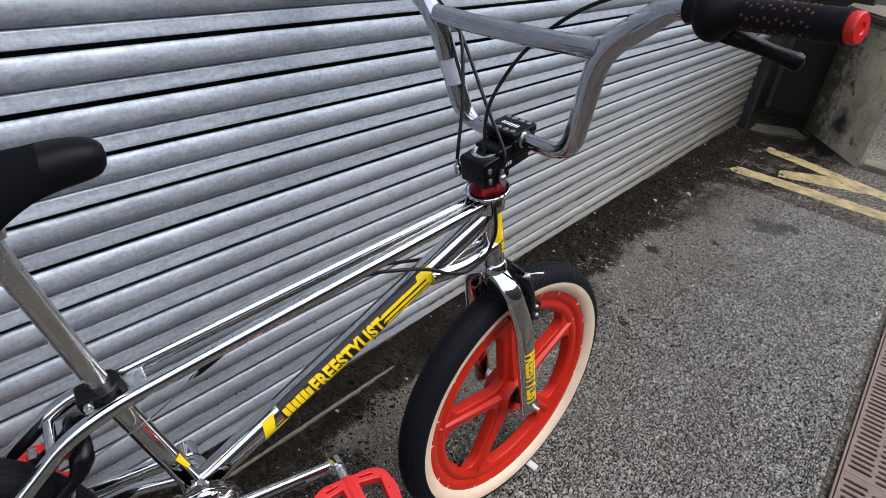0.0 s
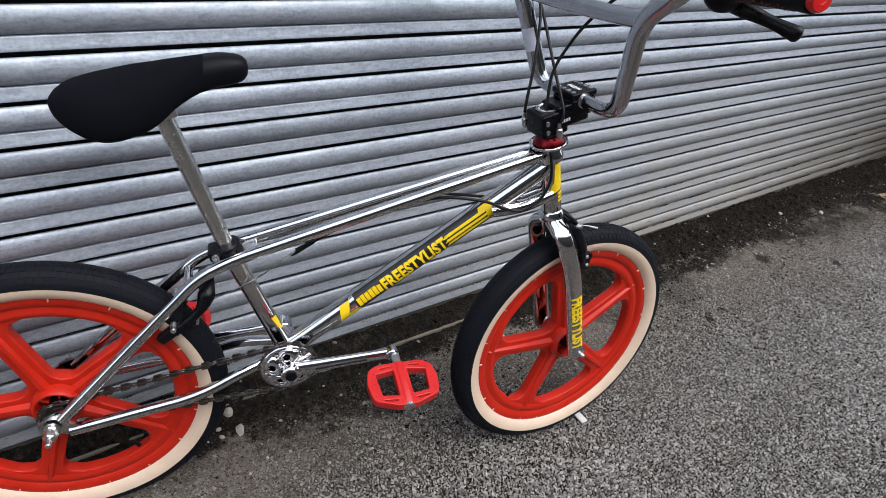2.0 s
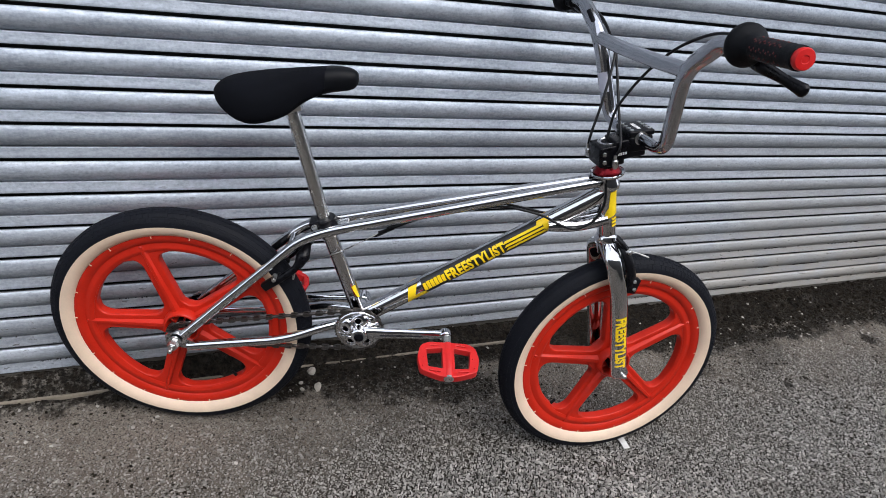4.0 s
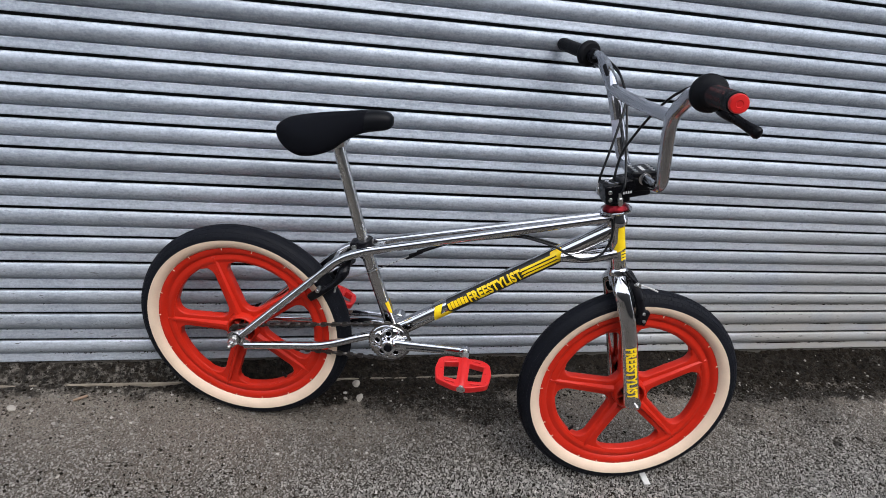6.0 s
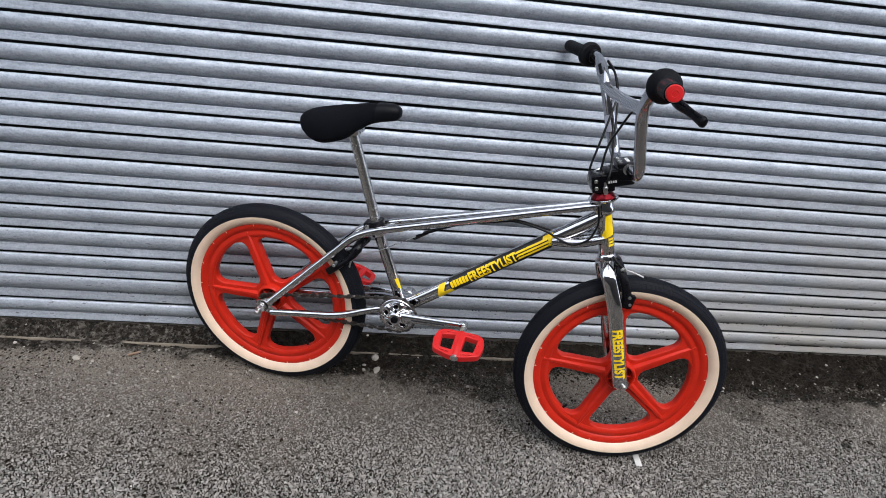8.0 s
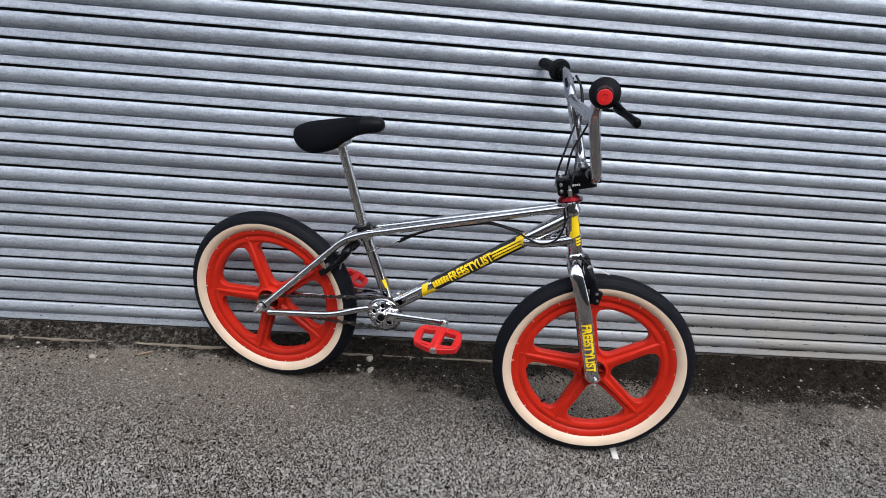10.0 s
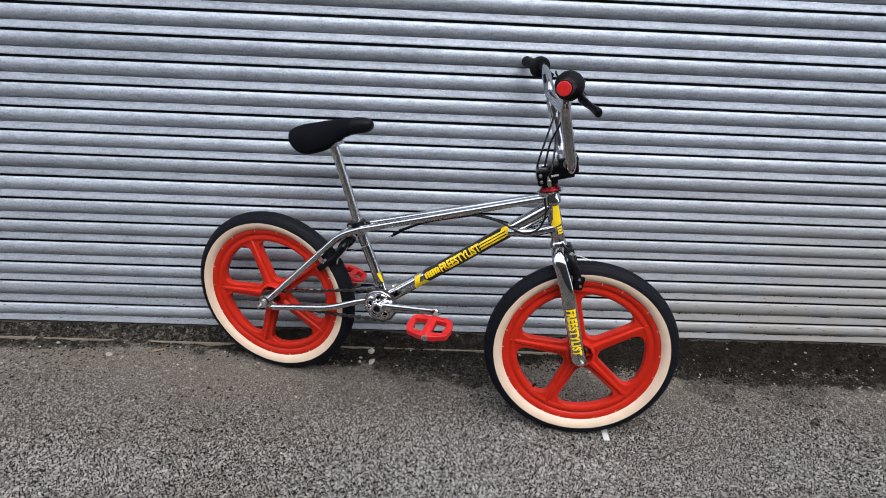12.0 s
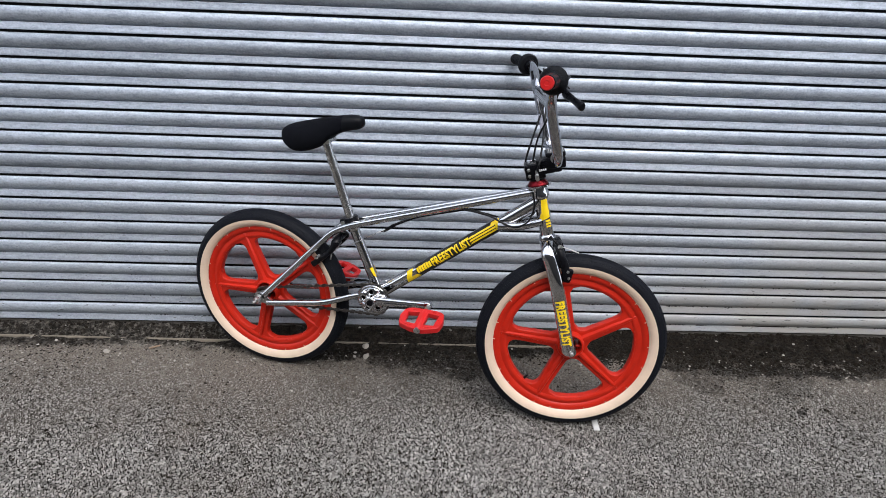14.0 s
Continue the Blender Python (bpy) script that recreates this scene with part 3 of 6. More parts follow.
def soil_cover(x, y):
    """How thickly dark soil lies: 1 along the foot of the shutter, ending in a ragged edge; dark patches are added."""
    reach = 0.122
    for x0, x1, more in ((-1.22, -0.95, 0.041), (0.15, 0.40, 0.070), (0.95, 1.12, 0.010), (1.20, 1.60, 0.130), (2.05, 2.45, 0.30)):
        reach += more * max(0.0, min(1.0, (x - x0) / (x1 - x0)))
    ragged = 0.055 * noise.noise((x * 5, y * 5, 11)) + 0.030 * noise.noise((x * 17, y * 17, 12)) + 0.018 * noise.noise((x * 55, y * 55, 13))
    k = min(1.0, (y + reach + ragged) / (0.035 + 0.16 * max(0.0, min(1.0, x - 0.9)))) * (0.66 + 0.34 * max(0.0, min(1.0, (x + 1.25) / 0.3)))
    thin = 0.45 + 0.9 * noise.noise((x * 8, y * 13, 14)) + 0.5 * noise.noise((x * 30, y * 30, 15))
    k *= (1.0 if y > -0.13 else max(0.25, min(1.0, thin + 0.4)))
    # a thin brown cover round the bicycle, easing off at its sides
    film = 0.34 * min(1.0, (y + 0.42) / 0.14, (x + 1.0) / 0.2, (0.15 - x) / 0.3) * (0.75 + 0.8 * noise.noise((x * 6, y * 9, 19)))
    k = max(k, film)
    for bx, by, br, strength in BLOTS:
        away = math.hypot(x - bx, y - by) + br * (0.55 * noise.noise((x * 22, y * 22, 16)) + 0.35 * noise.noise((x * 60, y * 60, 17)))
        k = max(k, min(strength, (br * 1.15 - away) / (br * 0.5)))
    return max(0.0, min(1.0, k))


def open_stone(x, y):
    """How openly the stones of the asphalt show: least where silt has filled it, near the shutter."""
    k = 0.84 + 0.34 * noise.noise((x * 1.4, y * 1.4, 8)) + 0.22 * noise.noise((x * 9, y * 9, 5))
    return max(0.0, min(1.0, k * min(1.0, max(0.0, 0.34 + (-0.18 - y) / 0.70))))


def stone_bed(x, y):
    """1 where the stones of the asphalt lie as stones of their own, easing to 0 round that stretch of the yard."""
    low = -0.90 if x < -0.05 else -1.012
    return max(0.0, min(1.0, (x + 2.05) / 0.1, (2.35 - x) / 0.4, (y - low) / 0.02, (-0.08 - y) / 0.03))


gx, gy = graded(-70, 70, -2.1, 3.0, 0.012), graded(-70, 6, -1.5, 0.07, 0.012)
verts, faces = [(x, y, ground_top(x, y)) for y in gy for x in gx], []
w = len(gx)
for j in range(len(gy) - 1):
    for i in range(w - 1):
        faces.append((j * w + i, j * w + i + 1, (j + 1) * w + i + 1, (j + 1) * w + i))
me = bpy.data.meshes.new("ground")
me.from_pydata(verts, [], faces)
me.attributes.new("open_stone", "FLOAT", "POINT").data.foreach_set("value", [open_stone(x, y) for x, y, z in verts])
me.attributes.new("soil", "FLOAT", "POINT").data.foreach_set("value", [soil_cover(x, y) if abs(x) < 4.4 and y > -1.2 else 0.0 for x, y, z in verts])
me.attributes.new("stone_bed", "FLOAT", "POINT").data.foreach_set("value", [stone_bed(x, y) for x, y, z in verts])
me.shade_smooth()
me.materials.append(ASPHALT)
tagged(new("ground", me), "worn grey asphalt yard with soil along the shutter", "ground", kind="structure")

# ---- roller shutter and the wall round it ----
SHUT_X0, SHUT_X1 = -3.6, 3.06
GAPS = [-0.002, 0.070, 0.152, 0.222, 0.300, 0.371, 0.444, 0.518, 0.591, 0.661, 0.733, 0.806]
while GAPS[-1] < 2.45:
    GAPS.append(GAPS[-1] + 0.0728)


def slat_mesh(name, z0, z1):
    """One interlocking slat: a broad bulge, a step, and a narrow lip over the slot below."""
    h = z1 - z0
    prof = [(0.008, 0.868), (0.0012, 0.905), (-0.0026, 0.940), (-0.0052, 0.953), (-0.0074, 0.948), (-0.0094, 0.924), (-0.0113, 0.878), (-0.0132, 0.805), (-0.0142, 0.725), (-0.0140, 0.645),
            (-0.0126, 0.565), (-0.0102, 0.490), (-0.0070, 0.430), (-0.0036, 0.388), (-0.0004, 0.370), (0.0022, 0.362), (-0.0020, 0.354), (-0.0044, 0.347), (-0.0051, 0.334), (-0.0053, 0.318),
            (-0.0070, 0.230), (-0.0088, 0.150), (-0.0100, 0.090), (-0.0099, 0.070), (-0.0080, 0.060), (0.004, 0.062), (0.009, 0.080)]
    bm = bmesh.new()
    n = 24
    cols = []
    for i in range(n + 1):
        x = SHUT_X0 + (SHUT_X1 - SHUT_X0) * i / n
        sag = 0.0011 * noise.noise((x * 0.9, z0 * 5, 1))
        dent = 0.0012 * noise.noise((x * 1.7, z0 * 7, 5))
        cols.append([bm.verts.new((x, y + dent, z0 + h * s + sag)) for y, s in prof])
    for a, b in zip(cols, cols[1:]):
        for k in range(len(prof) - 1):
            bm.faces.new((a[k], a[k + 1], b[k + 1], b[k]))
    bm.faces.new(cols[0]), bm.faces.new(cols[-1][::-1])
    return mesh_of(name, bm, GALVANISED)


shutter = thing("roller_shutter", Matrix(), "closed galvanised steel roller shutter with curved slats", "shutter")
for z0, z1 in zip(GAPS, GAPS[1:]):
    part("slat", slat_mesh("slat", z0, z1), GALVANISED, shutter)
# dark sheet behind the slats, deepening the shade in the open slots
bm = bmesh.new()
block(bm, (SHUT_X1 - SHUT_X0, 0.02, GAPS[-1] + 0.2), pose((SHUT_X0 + SHUT_X1) / 2, 0.036, GAPS[-1] / 2 - 0.05))
part("backing", bm, JAMB, shutter, "dark sheet added behind the slats to blacken the slots")
bm = bmesh.new()
block(bm, (SHUT_X1 - SHUT_X0, 0.028, 0.05), pose((SHUT_X0 + SHUT_X1) / 2, 0.012, -0.029), 0.003)
part("bottom_rail", bm, MUDDY_PLATE, shutter, "mud-caked steel bottom rail")
for x in (SHUT_X0 - 0.045, SHUT_X1 + 0.045):
    bm = bmesh.new()
    block(bm, (0.09, 0.10, 2.6), pose(x, 0.0, 1.22), 0.004)
    part("guide_rail", bm, JAMB, shutter, "dark painted guide rail")

bm = bmesh.new()
block(bm, (3.75, 0.0075, 0.03), pose(-1.85, -0.060, -0.015), 0.002)
bmesh.ops.subdivide_edges(bm, edges=[e for e in bm.edges if abs(e.verts[0].co.x - e.verts[1].co.x) > 1], cuts=220)
for v in bm.verts:
    x = v.co.x
    v.co.y += 0.004 * noise.noise((x * 2, 2, 0)) + 0.0015 * noise.noise((x * 40, 3, 0))
    v.co.z += ground_z(x, -0.058) + 0.0090 + 0.0010 * noise.noise((x * 2.3, 8, 0)) + 0.0016 * noise.noise((x * 30, 5, 0)) - 0.002 * max(0.0, min(1.0, (x + 1.30) / 0.5))
tagged(part("threshold_edge", bm, PALE_LEDGE), "pale worn cement edge before the shutter", "threshold", kind="structure")


def wall(name, size, m, mat, label):
    bm = bmesh.new()
    block(bm, size, m, 0.01)
    return tagged(part(name, bm, mat), label, "wall", kind="structure")


wall("wall_north", (0.64, 0.3, 6.0), pose(3.43, 0.16, 2.9), JAMB, "dark painted jamb beside the shutter")
wall("wall_west", (6.0, 0.3, 6.0), pose(-6.7, 0.14, 2.9), RECESS, "grimy rendered wall beyond the shutter")
wall("wall_lintel", (SHUT_X1 - SHUT_X0 + 0.18, 0.4, 3.4), pose((SHUT_X0 + SHUT_X1) / 2, 0.16, 4.2), RECESS, "grimy rendered wall above the shutter")
wall("wall_recess", (0.3, 1.6, 6.0), pose(3.97, 0.45, 2.9), RECESS, "dark grimy side wall of the recess")
wall("wall_east", (8.0, 0.3, 6.0), pose(8.1, 0.14, 2.9), RECESS, "grimy rendered wall beyond the recess")
bm = bmesh.new()
block(bm, (0.022, 0.03, 2.6), pose(3.762, -0.001, 1.2), 0.004)
tagged(part("trim", bm, FACADE), "pale edge strip of the jamb", "trim", kind="structure")
bm = bmesh.new()
block(bm, (0.17, 0.38, 0.04), pose(3.26, -0.15, -0.066, 0, 0, 33), 0.012)
tagged(part("step", bm, MOSSY_STEP), "low worn mossy concrete doorstep", "step", kind="structure")
# far side of the yard, behind the camera: unseen wall added to darken reflections
wall("wall_south", (40.0, 0.4, 5.6), pose(0, -7.5, 2.7), FACADE, "plain dark wall added out of view to shape reflections and sky light")

# pier of the low yard wall
pier = thing("pier", Matrix(), "stained mossy concrete pier with a pale coping", "pier")


def prism(bm, corners, z0, z1, bevel):
    low = [bm.verts.new((x, y, z0)) for x, y in corners]
    top = [bm.verts.new((x, y, z1)) for x, y in corners]
    bm.faces.new(low[::-1]), bm.faces.new(top)
    for i in range(len(low)):
        j = (i + 1) % len(low)
        bm.faces.new((low[i], low[j], top[j], top[i]))
    bmesh.ops.bevel(bm, geom=bm.edges[:], offset=bevel, segments=2, affect="EDGES")
    return bm


part("body", prism(bmesh.new(), [(3.57, -0.29), (3.04, -0.67), (3.90, -0.60), (3.98, -0.25)], -0.09, 0.62, 0.018), MOSSY, pier)
part("coping", prism(bmesh.new(), [(3.57, -0.25), (2.98, -0.69), (3.94, -0.64), (4.02, -0.22)], 0.621, 0.67, 0.012), STEP, pier, "pale weathered coping slab")
part("corner_band", prism(bmesh.new(), [(3.230, -0.537), (3.034, -0.678), (3.10, -0.672), (3.29, -0.535)], -0.08, 0.619, 0.006), PALE_RENDER, pier, "pale smooth cement band at the corner")
bm = bmesh.new()
block(bm, (0.13, 1.5, 0.06), pose(3.14, -1.44, -0.062, 0, 0, 2), 0.012)
tagged(part("kerb", bm, STEP), "pale worn concrete kerb", "kerb", kind="structure")


def on_ground(name, corners, mat, label, category, lift=0.003, wear=0.0):
    """A thin painted patch that follows the ground, ragged at its edges and worn through in places."""
    bm = bmesh.new()
    (a, b, c, d) = [Vector(q) for q in corners]
    n, k = 150, 16
    rows = []
    for i in range(n + 1):
        p, q = a.lerp(d, i / n), b.lerp(c, i / n)
        rows.append([bm.verts.new((v.x, v.y, ground_top(v.x, v.y) + lift)) for v in (p.lerp(q, j / k) for j in range(k + 1))])
    for i, (r0, r1) in enumerate(zip(rows, rows[1:])):
        for j in range(k):
            v = r0[j].co
            edge = min(j + 1, k - j, 0.35 * (i + 1)) / 3.0
            worn = 0.75 * noise.noise((v.x * 16, v.y * 16, 1)) + 0.65 * noise.noise((v.x * 55, v.y * 55, 4)) + 0.30 * noise.noise((v.x * 140, v.y * 140, 6)) + wear + 0.38 * max(0.0, 1 - i / (0.30 * n))
            if worn < min(0.72, 0.28 + 0.6 * edge):
                bm.faces.new((r0[j], r0[j + 1], r1[j + 1], r1[j]))
    bmesh.ops.delete(bm, geom=[v for v in bm.verts if not v.link_faces], context="VERTS")
    return tagged(part(name, bm, mat), label, category, kind="structure")


on_ground("road_marking", [(2.83, -0.22), (2.93, -0.24), (2.70, -1.05), (2.57, -1.05)], LINE_PAINT, "worn yellow painted line on asphalt", "road marking")
on_ground("road_marking", [(2.31, -0.19), (2.42, -0.21), (2.46, -1.05), (2.34, -1.05)], LINE_PAINT, "worn yellow painted line on asphalt", "road marking")
on_ground("road_marking", [(2.46, -0.40), (2.58, -0.38), (2.78, -0.68), (2.66, -0.84)], LINE_PAINT, "faded branch of the yellow painted lines", "road marking", 0.002, 0.08)

# ---- drain grating beside the bicycle ----
grate = thing("drain_grating", pose(1.3, -1.145, ground_z(1.3, -1.145)), "rusty cast-iron drain grating sunk in asphalt", "drain")
# a flat near-black sheet gives the shade seen through the slots
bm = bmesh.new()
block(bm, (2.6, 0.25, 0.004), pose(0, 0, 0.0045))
part("pit", bm, DRAIN_SHADE, grate, "near-black sheet for the shade under the grating")
for y in (-0.1225, 0.1225):
    bm = bmesh.new()
    block(bm, (2.6, 0.006, 0.014), pose(0, y, 0.006), 0.002)
    part("frame", bm, IRON, grate)


def slot(x, y, half, r):
    """A round-ended slot across the cover."""
    arc = [radians(a) for a in range(0, 181, 36)]
    return [(x + r * math.cos(a), y + half - r + r * math.sin(a)) for a in arc] + [(x - r * math.cos(a), y - half + r - r * math.sin(a)) for a in arc]


slots = [slot(-0.2440 + 0.0212 * i + (0.0106 if j % 2 else 0), y, 0.0268 if (i + j) % 2 else 0.0240, 0.0062)
         for i in range(23) for j, y in enumerate((-0.085, -0.0283, 0.0283, 0.085))]
cover = pierced_plate("cover", [(-0.2585, -0.1165), (0.2585, -0.1165), (0.2585, 0.1165), (-0.2585, 0.1165)], slots, 0.004, 0.0014, IRON)
cover.transform(Matrix.Rotation(radians(-90), 4, "X"))
for k in range(5):
    part("cover", cover, IRON, grate, "slotted cast-iron cover", WORLD_OF[grate] @ pose(-1.04 + 0.52 * k, 0, 0.0115))

# ---- the bicycle ----
# the frame stands on its rear wheel; the steered front end is turned a little to the left
MR = Matrix(((0.953, 0.303, 0.0002, -0.9885), (-0.303, 0.953, 0.0007, -0.1603), (0.0, -0.0007, 1.0, 0.2170), (0, 0, 0, 1)))
MF = Matrix(((0.9916, 0.1290, 0.0057, -0.0959), (-0.1291, 0.9907, 0.0434, -0.4413), (0.0, -0.0438, 0.9990, 0.2132), (0, 0, 0, 1)))
RIM_R, TYRE_R = 0.2142, 0.2636
bike = thing("bicycle", Matrix.Translation((-0.54, -0.30, -0.05)), "chrome BMX bicycle with red five-spoke wheels leaning on the shutter", "bicycle")


def bpart(name, bm, mat, label="", m=MR, parent=None, smooth=True):
    return part(name, bm, mat, parent or bike, label, m, smooth)


def wheel(name, m, spin, valve):
    """A five-spoke nylon wheel with a cream-walled tyre; spin is the first spoke's angle."""
    root = new(name)
    root.empty_display_size = 0.1
    root.matrix_basis = m
    WORLD_OF[root] = m
    root.parent = bike
    root.matrix_parent_inverse = WORLD_OF[bike].inverted()
    r0, r1, n = 0.046, 0.1775, 22
    f0, f1 = 0.014, 0.034
    holes = []
    for k in range(5):
        mid = radians(spin + 36 + 72 * k)
        side = []
        for i in range(n + 1):
            r = r0 + (r1 - r0) * i / n
            s = 0.0165 - 0.003 * (r - r0) / (r1 - r0)
            if r > r1 - f1:
                s += f1 - math.sqrt(max(0.0, f1 * f1 - (r - r1 + f1) ** 2))
            if r < r0 + f0:
                s += f0 - math.sqrt(max(0.0, f0 * f0 - (r0 + f0 - r) ** 2))
            side.append((r, max(0.0, radians(36) - math.asin(min(0.9, s / r)))))
        ring = [(r * math.cos(mid - a), r * math.sin(mid - a)) for r, a in side]
        a_out = side[-1][1]
        ring += [(r1 * math.cos(mid + a_out * t), r1 * math.sin(mid + a_out * t)) for t in np.linspace(-0.9, 0.9, 10)]
        ring += [(r * math.cos(mid + a), r * math.sin(mid + a)) for r, a in side[::-1]]
        holes.append(ring)
    holes.append([(0.030 * math.cos(t), 0.030 * math.sin(t)) for t in np.linspace(0, 2 * math.pi, 41)[:-1]])
    outer = [(0.186 * math.cos(t), 0.186 * math.sin(t)) for t in np.linspace(0, 2 * math.pi, 97)[:-1]]
    part("spoke_web", pierced_plate("spoke_web", outer, holes, 0.011, 0.003, RED), RED, root, "red moulded nylon five-spoke web", m)
    bm = bmesh.new()
    lathe(bm, [(-0.0120, 0.1775), (-0.0150, 0.183), (-0.0150, 0.187), (-0.0118, 0.1925), (-0.0118, 0.196), (-0.0165, 0.2015), (-0.0175, 0.2085), (-0.0170, RIM_R), (-0.0120, RIM_R + 0.001),
               (0.0120, RIM_R + 0.001), (0.0170, RIM_R), (0.0175, 0.2085), (0.0165, 0.2015), (0.0118, 0.196), (0.0118, 0.1925), (0.0150, 0.187), (0.0150, 0.183), (0.0120, 0.1775)], 112, closed=True)
    part("rim", bm, RED, root, "red moulded nylon rim", m)
    for k in range(5):
        a = radians(spin + 72 * k)
        turn = m @ Matrix.Rotation(-a, 4, "Y")
        for s in (-1, 1):
            bm = bmesh.new()
            rows = []
            for x, wd, hi in ((0.030, 0.0085, 0.021), (0.10, 0.0060, 0.0175), (0.192, 0.0045, 0.0150), (0.196, 0.002, 0.0110)):
                rows.append([bm.verts.new((x, s * y, z)) for y, z in ((0.009, -wd - 0.002), (hi, -wd * 0.55), (hi, wd * 0.55), (0.009, wd + 0.002))])
            for p, q in zip(rows, rows[1:]):
                for i in range(4):
                    bm.faces.new((p[i], p[(i + 1) % 4], q[(i + 1) % 4], q[i]))
            bm.faces.new(rows[0]), bm.faces.new(rows[-1][::-1])
            part("spoke_rib", bm, RED, root, "", turn)
    bm = bmesh.new()
    lathe(bm, [(-0.028, 0.0305), (-0.030, 0.0320), (-0.030, 0.0350), (-0.026, 0.0375), (-0.012, 0.0395), (0.012, 0.0395), (0.026, 0.0375), (0.030, 0.0350), (0.030, 0.0320), (0.028, 0.0305), (0.008, 0.0290), (-0.008, 0.0290)], 56, closed=True)
    part("hub", bm, RED, root, "red moulded hub shell", m)
    for k in range(5):
        bm = bmesh.new()
        block(bm, (0.018, 0.040, 0.0036), pose(0.0225, 0, 0), 0.0008, 1)
        part("hub_fin", bm, RED, root, "", m @ Matrix.Rotation(radians(-spin - 72 * k - 36), 4, "Y"))
    bm = bmesh.new()
    lathe(bm, [(-0.034, 0.006), (-0.034, 0.013), (-0.028, 0.015), (0.028, 0.015), (0.034, 0.013), (0.034, 0.006)], 28)
    part("bearing", bm, BLACK, root, "dark bearing core", m)
    c, dr, da = 0.2362, TYRE_R - 0.2362, 0.0275

    def tyre_row(deg, grow=0.0):
        t = radians(deg)
        return ((da + grow) * math.sin(t), c + (dr + grow) * math.cos(t))

    bm = bmesh.new()
    lathe(bm, [tyre_row(d) for d in range(-100, 101, 8)] + [(0.016, 0.212), (-0.016, 0.212)], 128, closed=True)
    tyre = part("tyre", bm, TYRE, root, "black rubber tyre with fine tread", m)
    for s in (-1, 1):
        bm = bmesh.new()
        prof = [tyre_row(d, 0.0006) for d in (88, 96, 106, 118, 130, 142)]
        prof = [(s * a, r) for a, r in prof] + [(s * 0.012, 0.2125), (s * 0.012, 0.226)]
        lathe(bm, prof, 112, closed=True)
        part("sidewall", bm, CREAM, root, "cream rubber sidewall", m)
    # low tread blocks in five staggered rows
    bm = bmesh.new()
    for row, deg in enumerate((-60, -40, -20, 0, 20, 40, 60)):
        a, r = tyre_row(deg, 0.0002)
        for i in range(140):
            t = 2 * math.pi * (i + 0.5 * (row % 2)) / 140
            mm = Matrix.Rotation(-t, 4, "Y") @ Matrix.Translation((r, a, 0)) @ Matrix.Rotation(radians(deg), 4, "Z")
            vs = [bm.verts.new(mm @ Vector(q)) for q in ((-0.001, -0.0042, -0.0048), (-0.001, 0.0042, -0.0042), (-0.001, 0.0042, 0.0048), (-0.001, -0.0042, 0.0042),
                                                         (0.0003, -0.0038, -0.0045), (0.0003, 0.0038, -0.0039), (0.0003, 0.0038, 0.0045), (0.0003, -0.0038, 0.0039))]
            for f in ((4, 5, 6, 7), (0, 1, 5, 4), (1, 2, 6, 5), (2, 3, 7, 6), (3, 0, 4, 7)):
                bm.faces.new([vs[q] for q in f])
    tread = part("tread", bm, TYRE, root, "fine blocks of the tyre tread", m, smooth=False)
    tread["kind"] = "stuff"
    # cream moulding nibs round the rim edge
    bm = bmesh.new()
    block(bm, (0.0085, 0.0012, 0.0018), pose(0, 0, 0))
    nib = mesh_of("nib", bm, CREAM)
    rnd = random.Random(int(spin * 10))
    for k in range(18):
        a = 2 * math.pi * (k + 0.4 * rnd.random()) / 18
        part("nib", nib, CREAM, root, "", m @ Matrix.Rotation(-a, 4, "Y") @ Matrix.Translation((RIM_R - 0.001, -0.0182, 0)))
    bm = bmesh.new()
    a = radians(valve)
    way = Vector((math.cos(a), 0, math.sin(a)))
    tube(bm, [way * 0.180, way * 0.171, way * 0.160], [0.0045, 0.0035, 0.003], 10)
    part("valve", bm, BLACK_PLASTIC, root, "black valve stem", m)
    return root


rear_wheel = wheel("rear_wheel", MR, 39.6, -54.3)
front_wheel = wheel("front_wheel", MF, 30.6, -131.7)


def nut(name, m, side, reach, label):
    """A zinc axle end with washer and nut."""
    bm = bmesh.new()
    y = -side
    lathe(bm, [(y * (reach - 0.036), 0.0125), (y * (reach - 0.030), 0.0125)], 24)
    lathe(bm, [(y * (reach - 0.030), 0.0104), (y * (reach - 0.017), 0.0104), (y * (reach - 0.014), 0.0085)], 6)
    lathe(bm, [(y * (reach - 0.014), 0.0046), (y * (reach - 0.001), 0.0046), (y * reach, 0.0038)], 16)
    return bpart(name, bm, STEEL, label, m)


for side in (1, -1):
    nut("axle_nut", MR, side, 0.106, "zinc-plated rear axle nut")
    nut("axle_nut", MF, side, 0.077, "zinc-plated front axle nut")

BB = Vector((0.366, 0, 0.053))
HEAD_LOW, HEAD_TOP = Vector((0.842, 0, 0.303)), Vector((0.8115, 0, 0.413))
bm = bmesh.new()
tube(bm, [HEAD_LOW, HEAD_TOP], 0.0180, 28)
head_tube = bpart("head_tube", bm, CHROME)
bm = bmesh.new()
DT0, DT1 = Vector((0.378, 0, 0.060)), Vector((0.812, 0, 0.398))
tube(bm, [DT0, DT1], 0.0185, 28)
down_tube = bpart("down_tube", bm, CHROME)
bm = bmesh.new()
SEAT_TOP = Vector((0.283, 0, 0.258))
tube(bm, [BB + Vector((-0.008, 0, 0.015)), SEAT_TOP], 0.0145, 24)
seat_tube = bpart("seat_tube", bm, CHROME)
bm = bmesh.new()
lathe(bm, [(-0.037, 0.0205), (-0.035, 0.0215), (0.035, 0.0215), (0.037, 0.0205)], 32, centre=BB)
bpart("bottom_bracket_shell", bm, CHROME)
